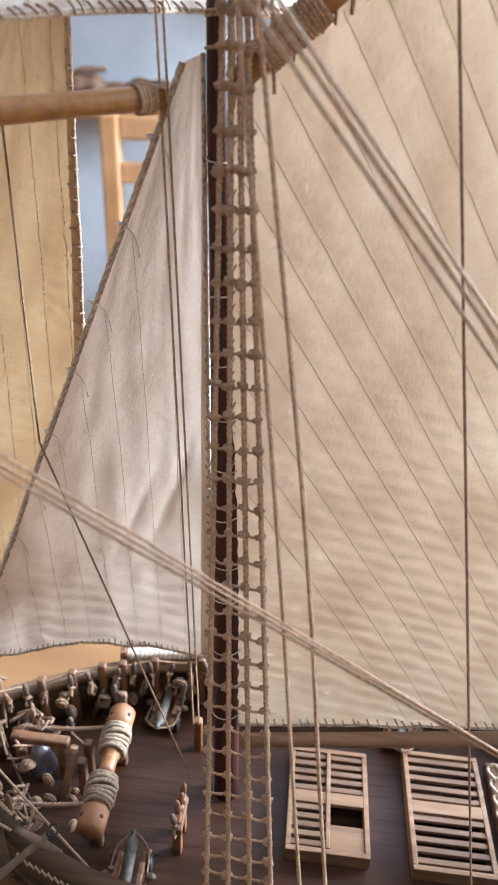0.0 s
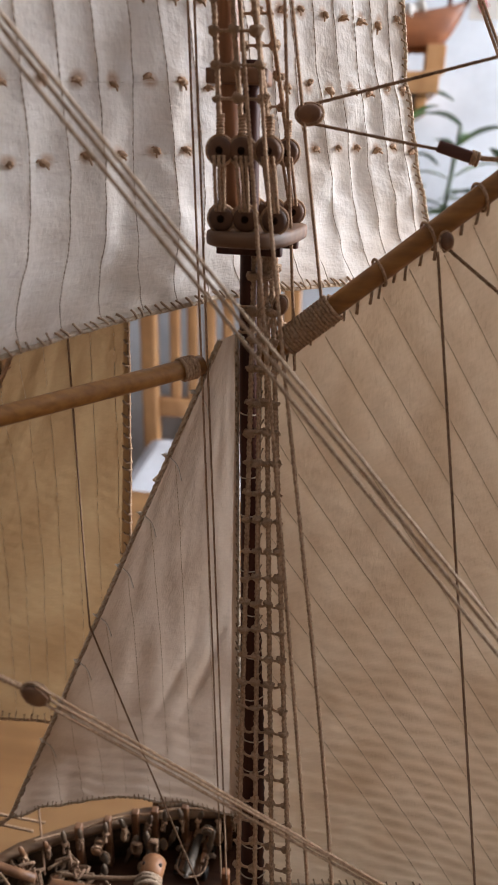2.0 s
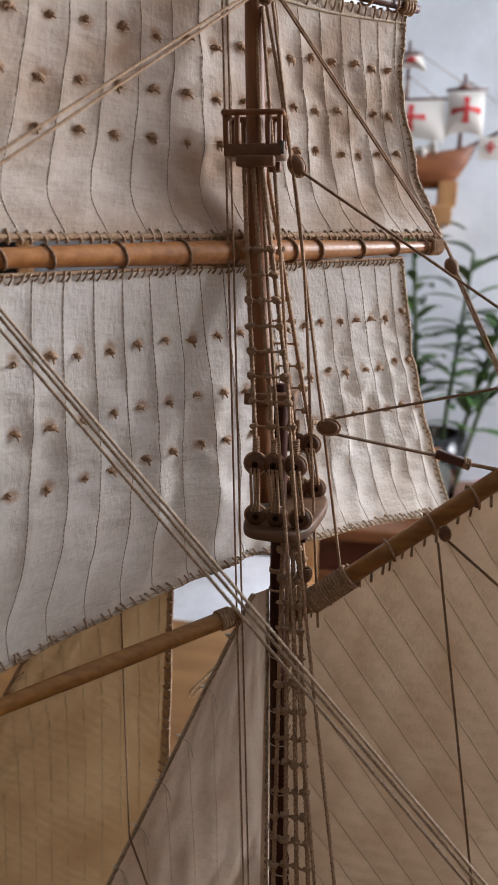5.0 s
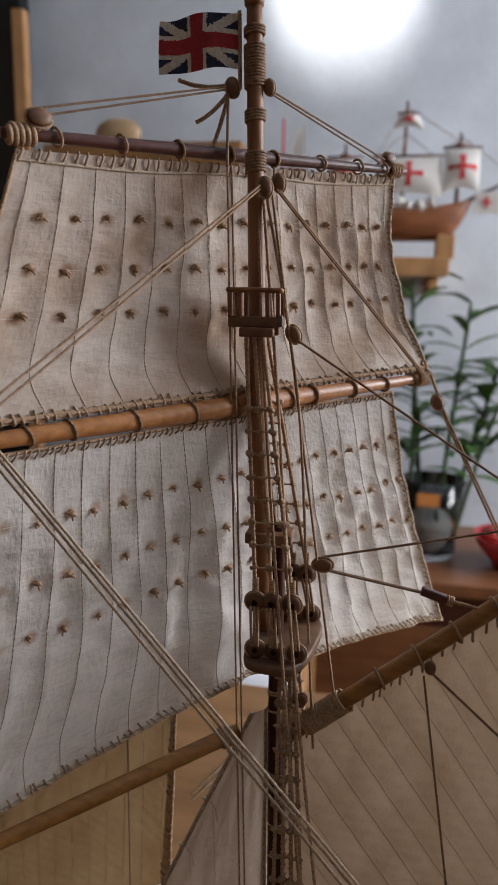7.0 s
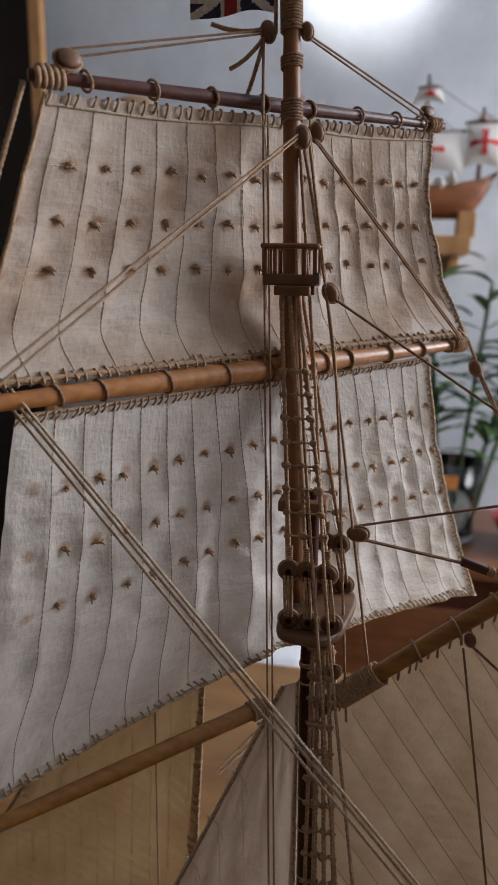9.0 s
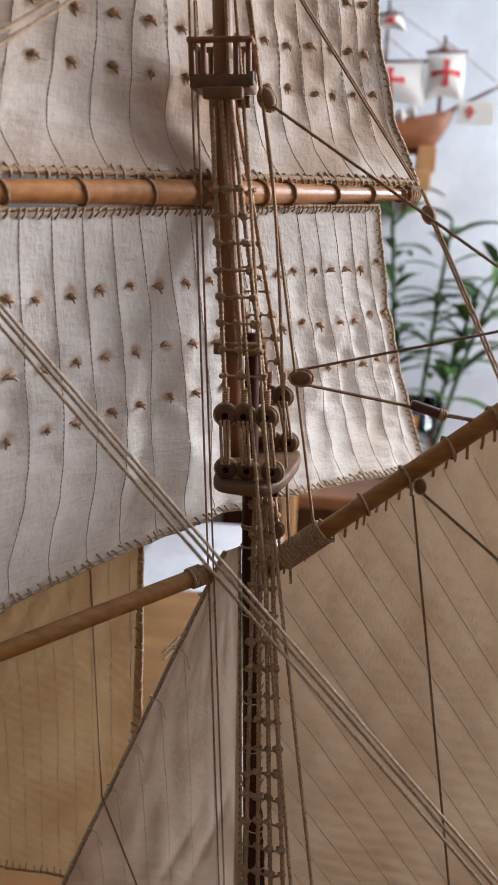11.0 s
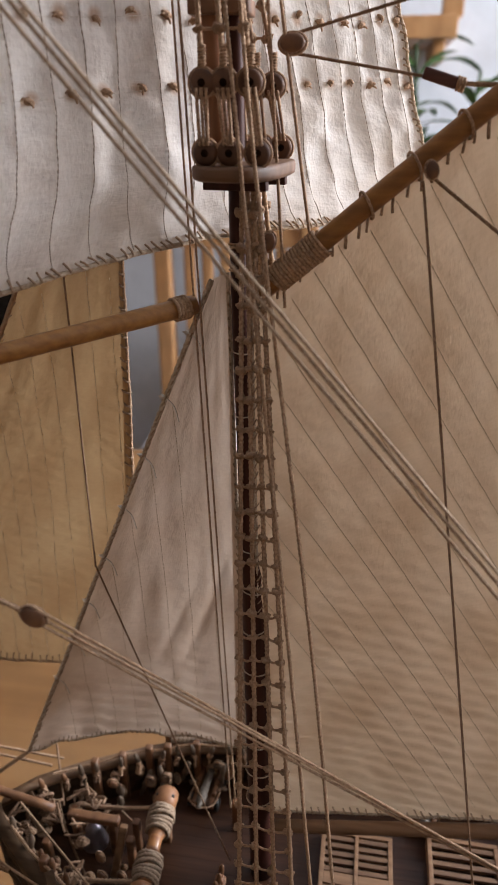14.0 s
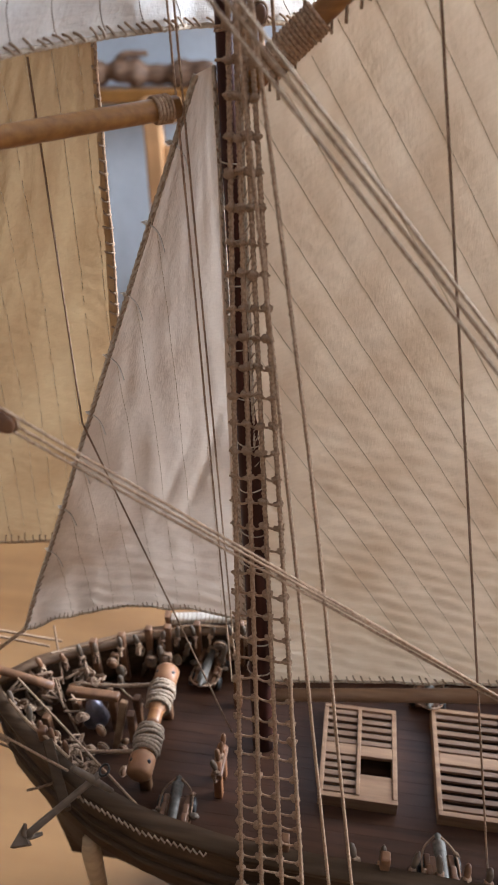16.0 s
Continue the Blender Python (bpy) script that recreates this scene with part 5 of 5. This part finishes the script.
anchor(V(-.0593, .0880, 1.0487), V(-.0431, .1000, 1.0594))
part("cathead", box(B(), (-.0014, -.0120, -.0012), (.0014, .0080, .0012), .0004, Matrix.Translation((-.0590, .1060, 1.0500)) @ pose(0, 0, 0, 10, 0, 35)), HULL, ship)
bm = B()
pts = []
for q in range(46):
    x = -.053 + .00085 * q
    pts.append(V(x, MID_Y - half(x) - .0016 - .0004 * (q % 2), sheer(x) + (.0014 if q % 2 else -.0012)))
sweep(bm, pts, .00028, 6)
part("rail_lashing", bm, ROPE_WOUND, ship, "pale zigzag lashing along the rail")
for z in (1.034, 1.028):
    part("wale", strip(B(), lambda x: [(x, MID_Y - half(x) * 1.005 - .0010, z + sheer(x) - RAIL_Z), (x, MID_Y - half(x) * 1.005 - .0010, z + .0016 + sheer(x) - RAIL_Z), (x, MID_Y - half(x) + .001, z + .0016 + sheer(x) - RAIL_Z), (x, MID_Y - half(x) + .001, z + sheer(x) - RAIL_Z)]), HULL, ship)
stand = thing("stand_post", (-.058, .112, TABLE), "pale turned wooden post under the bow of the ship", "stand")
part("shaft", lathe(B(), [(.0060, TABLE), (.0060, TABLE + .004), (.0028, TABLE + .010), (.0024, TABLE + .05), (.0029, TABLE + .072), (.0030, TABLE + .080), (.0018, TABLE + .087)], Matrix.Translation((-.058, .112, 0)), 24), HULL_PALE, stand)
for x in (-.03, .06, .14):
    part("cradle", box(B(), (x - .004, MID_Y - .026, TABLE), (x + .004, MID_Y + .026, KEEL + .010), .001), SPAR_DARK, ship)

# ---- things in the room ----


def chair(at, turn):
    """A beech chair with a slatted back and a white seat cushion."""
    ob = thing("chair", at, "beech chair with a slatted back and white cushion", "chair")
    m = Matrix.Translation(at) @ pose(0, 0, 0, 0, 0, turn)
    w, top, seat = .152, .945, .44

    def bx(name, lo, hi, mat=CHAIR_WOOD, bev=.006, label=""):
        part(name, box(B(), lo, hi, bev, m), mat, ob, label, smooth=False)
    for sx in (-1, 1):
        bx("back_post", (sx * w - .018, -.018, 0), (sx * w + .018, .018, top))
        bx("leg", (sx * w - .018, .36, 0), (sx * w + .018, .396, seat))
        bx("side_rail", (sx * w - .012, .018, seat - .06), (sx * w + .012, .36, seat - .01))
    bx("top_rail", (-w + .018, -.012, top - .045), (w - .018, .012, top - .002))
    bx("upper_rail", (-w + .018, -.010, top - .125), (w - .018, .010, top - .085))
    bx("lower_rail", (-w + .018, -.012, .53), (w - .018, .012, .575))
    for q in range(6):
        x = -w + .018 + (2 * w - .036) * (q + 1) / 7
        bx("slat", (x - .012, -.008, .575), (x + .012, .008, top - .125))
        if q % 2 == 0:
            bx("spindle", (x - .012, -.008, top - .085), (x + .012, .008, top - .045))
    bx("seat", (-w - .01, -.01, seat - .01), (w + .01, .40, seat + .02))
    part("cushion", box(B(), (-w + .008, .035, seat + .02), (w - .008, .375, seat + .055), .026, m), CUSHION, ob, "white seat cushion")
    return ob


chair(V(-.262, 1.44, FLOOR), 182)
# ceiling spotlight that throws a round pool of light on the wall
lamp = thing("ceiling_spotlight", (-.13, 1.25, CEIL), "small white ceiling spotlight aimed at the wall", "lamp")
SPOT_AT, SPOT_TO = V(-.13, 1.25, CEIL - .10), V(-.12, Y1, 2.135)
part("housing", lathe(B(), [(.030, .06), (.036, .03), (.040, -.05), (.036, -.05), (.032, .02)], along(SPOT_AT, SPOT_TO) @ pose(0, 0, 0, 180, 0, 0), 24), BONE, lamp)
part("stem", sweep(B(), [SPOT_AT, V(-.13, 1.25, CEIL)], .008, 10), BONE, lamp)
sd = bpy.data.lights.new("spot", "SPOT")
sd.energy, sd.spot_size, sd.spot_blend, sd.color, sd.shadow_soft_size = 400, radians(37), 1.0, (1.0, 0.97, 0.93), 0.02
new("spot", sd).matrix_world = look(SPOT_AT + (SPOT_TO - SPOT_AT).normalized() * .06, SPOT_TO)

# sideboard under the far wall
SIDE = wood("sideboard_cherry", (0.13, 0.05, 0.02), (0.25, 0.105, 0.045), 0.4, (3, 40, 40), 0.15)
board = thing("sideboard", (.3, 1.68, FLOOR), "reddish-brown wooden sideboard against the wall", "sideboard")
part("top", box(B(), (-.30, 1.46, .685), (1.25, 1.89, .715), .004), SIDE, board, smooth=False)
part("body", box(B(), (-.27, 1.49, FLOOR + .06), (1.22, 1.885, .685), .004), SPAR_DARK, board, smooth=False)
for q in range(3):
    d = part("door", box(B(), (-.25 + .485 * q, 1.472, FLOOR + .08), (.215 + .485 * q, 1.49, .60), .003), SIDE, board, smooth=False)
    part("handle", lathe(B(), [(.008, 0), (.012, .012), (.008, .02)], Matrix.Translation((.18 + .485 * q, 1.472, .42)) @ pose(0, 0, 0, 90, 0, 0), 14), BRONZE, d)

# glass vase of lucky bamboo
LEAF = plain("bamboo_leaf", (0.025, 0.075, 0.025), (0.10, 0.21, 0.045), 18, 0.45)
STALK = plain("bamboo_stalk", (0.035, 0.07, 0.03), (0.09, 0.13, 0.06), 40, 0.4)


def leaf(bm, a, way, n, w):
    way = Vector(way).normalized()
    side = way.cross(V(0, 0, 1)).normalized()
    droop = V(0, 0, -1)
    rows = []
    for q in range(8):
        t = q / 7
        p = Vector(a) + way * (n * t) + droop * (n * .38 * t * t)
        ww = w * math.sin(math.pi * (t * .9 + .06)) ** .8
        rows.append([bm.verts.new(p - side * ww + V(0, 0, ww * .35)), bm.verts.new(p), bm.verts.new(p + side * ww + V(0, 0, ww * .35))])
    for r, s_ in zip(rows, rows[1:]):
        for e in range(2):
            bm.faces.new((r[e], r[e + 1], s_[e + 1], s_[e]))


plant = thing("bamboo_plant", (.16, 1.64, .715), "lucky bamboo with long green leaves in a clear vase", "plant")
STALKS = (((.10, 1.64), (.075, 1.62, 1.36)), ((.135, 1.65), (.09, 1.66, 1.20)), ((.165, 1.63), (.205, 1.62, 1.31)), ((.19, 1.65), (.28, 1.64, 1.17)), ((.205, 1.64), (.34, 1.62, 1.28)))
for (x, y), tip in STALKS:
    base = V(x, y, .74)
    mid = base.lerp(V(*tip), .5) + V((.15 - x) * .25, 0, -.02)
    pts = spline([base, mid, V(*tip)], 30)
    st = part("stalk", sweep(B(), pts, lambda t: .0060 * (1 + .22 * (math.sin(t * 44) > .93)) * (1 - .35 * t), 10), STALK, plant)
    for q in range(17):
        t = .44 + .56 * q / 16 + random.uniform(-.02, .02)
        p = pts[min(30, int(t * 30))]
        a = random.uniform(0, 6.28)
        bm = B()
        leaf(bm, p, (math.cos(a), .6 * math.sin(a), random.uniform(.1, 1.1)), random.uniform(.08, .18), random.uniform(.010, .019))
        part("leaf", bm, LEAF, st)
GLASS, nt, b = nodes_of("clear_glass", 0.05)
b.inputs["Transmission Weight"].default_value, b.inputs["IOR"].default_value = 1.0, 1.45
b.inputs["Base Color"].default_value = (0.9, 0.94, 0.95, 1)
vase = part("vase", lathe(B(), [(.055, 0), (.062, .01), (.060, .09), (.075, .19), (.071, .19), (.056, .09), (.057, .012), (.02, .008)], Matrix.Translation((.155, 1.64, .7155)), 28), GLASS, plant, "clear glass vase")
part("tag", box(B(), (.115, 1.563, .855), (.165, 1.567, .885), .001), plain("orange_card", (0.55, 0.20, 0.04), (0.65, 0.27, 0.07), 50, 0.7), plant, "small orange tag", smooth=False)
part("pebbles", sweep(B(), spline([(.155, 1.64, .728), (.155, 1.64, .80)], 6), .05, 18), plain("grey_pebbles", (0.18, 0.17, 0.16), (0.45, 0.43, 0.40), 120, 0.7, 0, 0.8, 0.003), plant)
bowl = thing("bowl", (.33, 1.62, .715), "red bowl of small things on the sideboard", "bowl")
part("bowl_body", lathe(B(), [(.04, 0), (.045, .008), (.075, .045), (.09, .075), (.086, .075), (.07, .045), (.03, .012)], Matrix.Translation((.34, 1.60, .7155)), 28), plain("red_glaze", (0.42, 0.03, 0.04), (0.55, 0.05, 0.06), 40, 0.35), bowl)
heap = B()
for q in range(14):
    ball(heap, (.34 + random.uniform(-.05, .05), 1.60 + random.uniform(-.05, .05), .775 + random.uniform(0, .025)), random.uniform(.014, .026), (1, 1, .8), None, 10, .1)
part("contents", heap, plain("red_wraps", (0.30, 0.03, 0.04), (0.62, 0.12, 0.10), 60, 0.6), bowl)


# wall shelf with a carrack model
shelf = thing("wall_shelf", (.05, 1.75, 1.37), "pale wooden wall shelf with a bracket", "shelf")
part("board", box(B(), (-.22, 1.60, 1.369), (.150, 1.895, 1.409), .003), CHAIR_WOOD, shelf, smooth=False)
for x in (-.12, .12):
    part("bracket", box(B(), (x - .012, 1.64, 1.33), (x + .012, 1.893, 1.369), .003), CHAIR_WOOD, shelf, smooth=False)

carrack = thing("model_carrack", (.06, 1.68, 1.39), "small model carrack, white sails with red crosses", "model ship")
CY = 1.68
HULLRED = wood("carrack_hull", (0.15, 0.05, 0.02), (0.27, 0.105, 0.042), 0.4, (8, 60, 60))


def carrack_hull():
    bm = B()
    rows = []
    for q in range(25):
        t = q / 24
        x = -.150 + .3475 * t
        w = .040 * math.sin(math.pi * (.12 + .86 * t)) ** .6
        top = 1.518 + .022 * max(0, (x - .08) / .1175) ** 1.5 + .045 * max(0, (-.06 - x) / .09) ** 1.2
        keel = min(top - .002, 1.448 + .088 * max(0, (x - .135) / .0625) ** 1.7 + .05 * max(0, (-.11 - x) / .04) ** 2)
        row = []
        for k in range(-6, 7):
            e = 1 - abs(k) / 6
            row.append(bm.verts.new((x, CY + math.copysign(w * (1 - e ** 2.4) ** .55, k) if k else CY, top + (keel - top) * e)))
        rows.append(row)
    for a, b in zip(rows, rows[1:]):
        for p, q_, r, t in zip(a, a[1:], b[1:], b):
            bm.faces.new((p, q_, r, t))
    for a, b in zip(rows, rows[1:]):
        bm.faces.new((a[0], b[0], b[-1], a[-1]))
    return bm


part("hull", carrack_hull(), HULLRED, carrack, "reddish wooden hull")
for x, z in ((.0414, 1.747), (.1613, 1.679), (-.09, 1.66)):
    part("mast", sweep(B(), spline([(x, CY, 1.50), (x, CY, z)], 8), lambda t: .006 - .003 * t, 10), SPAR_DARK, carrack)
    part("top", lathe(B(), [(.006, -.010), (.013, .006), (.011, .007)], Matrix.Translation((x, CY, z - .030)), 14), HULLRED, carrack)
REDPAINT = plain("cross_red", (0.50, 0.03, 0.03), (0.60, 0.05, 0.05), 200, 0.8)
CARRACK_SAIL = cloth("carrack_cloth", (0.82, 0.80, 0.76), (0.72, 0.70, 0.66), 0.3)


def square_sail(x, z0, z1, w0, w1, cross):
    bm = B()

    def at(u, v, off=0):
        w = w0 + (w1 - w0) * v
        return V(x + (u - .5) * w, CY - .016 - .022 * math.sin(math.pi * v) * math.sin(math.pi * u) ** .6 - off, z1 + (z0 - z1) * v + .012 * math.sin(math.pi * u) * v)
    vs = [[bm.verts.new(at(i / 16, j / 12)) for i in range(17)] for j in range(13)]
    for j in range(12):
        for i in range(16):
            bm.faces.new((vs[j][i], vs[j][i + 1], vs[j + 1][i + 1], vs[j + 1][i]))
    ob = part("sail", bm, CARRACK_SAIL, carrack, "white square sail")
    part("yard", sweep(B(), [(x - w0 * .56, CY - .013, z1 + .003), (x + w0 * .56, CY - .013, z1 + .003)], .0035, 8), SPAR_DARK, carrack)
    for axis in range(2):
        bm = B()
        rows = []
        for q in range(9):
            t = (q / 8 - .5) * cross
            flare = .0045 + .006 * max(0, abs(t) * 2 / cross - .55)
            if axis:
                rows.append([at(.5 - flare / w0, .48 + t / (z1 - z0), .0015), at(.5 + flare / w0, .48 + t / (z1 - z0), .0015)])
            else:
                rows.append([at(.5 + t / w0, .48 - flare / (z1 - z0), .0017), at(.5 + t / w0, .48 + flare / (z1 - z0), .0017)])
        rows = [[bm.verts.new(p) for p in r] for r in rows]
        for r, t in zip(rows, rows[1:]):
            bm.faces.new((r[0], r[1], t[1], t[0]))
        part("cross_bar", bm, REDPAINT, ob, "red painted cross")


square_sail(.052, 1.540, 1.6265, .142, .150, .060)
square_sail(.166, 1.550, 1.643, .074, .080, .058)
square_sail(.045, 1.680, 1.715, .044, .072, .018)
square_sail(-.090, 1.560, 1.625, .07, .08, .045)
bm = sweep(B(), spline([(.030, CY - .020, 1.533), (.065, CY - .024, 1.518), (.110, CY - .020, 1.531)], 30), lambda t: .013 * (1 + .25 * math.sin(t * 21) + .1 * math.sin(t * 47)), 12)
part("furled_sail", bm, CARRACK_SAIL, carrack, "bundled white canvas over the rail")
part("sprit", sweep(B(), [(.180, CY, 1.535), (.290, CY - .01, 1.585)], .0035, 8), SPAR_DARK, carrack)
for a, b in (((.0414, CY, 1.735), (.1613, CY, 1.66)), ((.0414, CY, 1.735), (-.07, CY, 1.56)), ((.1613, CY, 1.672), (.285, CY, 1.583)), ((.0414, CY - .03, 1.53), (.0414, CY, 1.69)), ((.02, CY - .04, 1.53), (.0414, CY, 1.68)), ((.0414, CY, 1.68), (.11, CY, 1.63)), ((.0414, CY, 1.68), (-.02, CY, 1.63)), ((.1613, CY, 1.665), (.205, CY, 1.645)), ((.1613, CY, 1.665), (.125, CY, 1.645))):
    part("stay", sweep(B(), [a, b], .0009, 6), ROPE_DARK, carrack)
part("pennant", box(B(), (.200, CY - .014, 1.507), (.275, CY - .011, 1.552), .001), CARRACK_SAIL, carrack, "white spritsail with a red cross", smooth=False)
part("pennant_cross", box(B(), (.222, CY - .0160, 1.520), (.228, CY - .0145, 1.543)), REDPAINT, carrack, smooth=False)
part("pennant_cross", box(B(), (.215, CY - .0165, 1.529), (.235, CY - .0150, 1.534)), REDPAINT, carrack, smooth=False)
for x in (-.05, .142):
    part("stand", box(B(), (x - .020, CY - .03, 1.4095), (x + .020, CY + .03, 1.462), .003), CHAIR_WOOD, carrack, smooth=False)

# upper shelf on the wall with a small sailing model
upper = thing("long_shelf", (-.5, 1.8, 1.66), "long honey-coloured wall shelf", "shelf")
part("board", box(B(), (-.82, 1.68, 1.640), (-.33, 1.895, 1.668), .003), TABLE_WOOD, upper, smooth=False)
part("front", box(B(), (-.82, 1.664, 1.600), (-.33, 1.680, 1.668), .003), TABLE_WOOD, upper, smooth=False)
small = thing("small_sailboat", (-.66, 1.74, 1.668), "small pale wooden toy sailboat on the shelf", "model ship")
part("hull", ball(B(), (-.655, 1.74, 1.705), .06, (1, .35, .6), None, 16), HULL_PALE, small)
part("stand", box(B(), (-.675, 1.73, 1.668), (-.635, 1.75, 1.69), .002), CHAIR_WOOD, small)
cut = thing("small_cutter", (-.23, 1.80, 1.60), "small white-sailed model on a wall bracket", "model ship")
bm = B()
tri_pts = [bm.verts.new(p) for p in ((-.245, 1.80, 1.635), (-.195, 1.795, 1.635), (-.197, 1.80, 1.735), (-.215, 1.80, 1.72))]
bm.faces.new(tri_pts)
part("sail", bm, CARRACK_SAIL, cut, smooth=False)
part("mast", sweep(B(), [(-.25, 1.80, 1.60), (-.25, 1.80, 1.745)], .003, 8), REDPAINT, cut)
part("hull", ball(B(), (-.22, 1.80, 1.612), .045, (1, .3, .45), None, 14), HULLRED, cut)
part("bracket", box(B(), (-.26, 1.78, 1.570), (-.18, 1.895, 1.592), .002), CHAIR_WOOD, cut, smooth=False)

# plank on the wall with a piece of driftwood
plank_shelf = thing("wall_plank", (-.56, 1.8, 1.08), "rough dark brown plank fixed to the wall", "shelf")
part("plank", box(B(), (-.72, 1.74, 1.080), (-.34, 1.895, 1.110), .006), SPAR_BROWN, plank_shelf, smooth=False)
DRIFT = wood("weathered_root", (0.09, 0.045, 0.024), (0.26, 0.15, 0.085), 0.7, (30, 90, 90))
drift = thing("driftwood", (-.56, 1.80, 1.110), "knotted brown driftwood lying on a wall plank", "driftwood")
part("limb", sweep(B(), spline([(-.69, 1.80, 1.134), (-.60, 1.79, 1.146), (-.50, 1.81, 1.136), (-.37, 1.80, 1.142)], 60), lambda t: .025 * (1 + .2 * math.sin(t * 17) + .12 * math.sin(t * 41)), 14), DRIFT, drift)
part("branch", sweep(B(), spline([(-.60, 1.79, 1.155), (-.575, 1.78, 1.178), (-.52, 1.79, 1.182)], 16), lambda t: .012 * (1 - .5 * t), 10), DRIFT, drift)

# dark doorway panel and its wooden frame
door = thing("dark_screen", (-1.25, 1.82, 1.3), "large dark glossy panel standing against the wall", "screen")
DARK, nt, b = nodes_of("dark_gloss", 0.25)
b.inputs["Base Color"].default_value = (0.006, 0.006, 0.007, 1)
part("panel", box(B(), (-1.75, 1.80, FLOOR), (-.935, 1.85, 2.35), .004), DARK, door, smooth=False)
part("post", box(B(), (-.945, 1.77, FLOOR), (-.912, 1.80, 2.01), .004, None), CHAIR_WOOD, door, "plain wooden post", smooth=False)
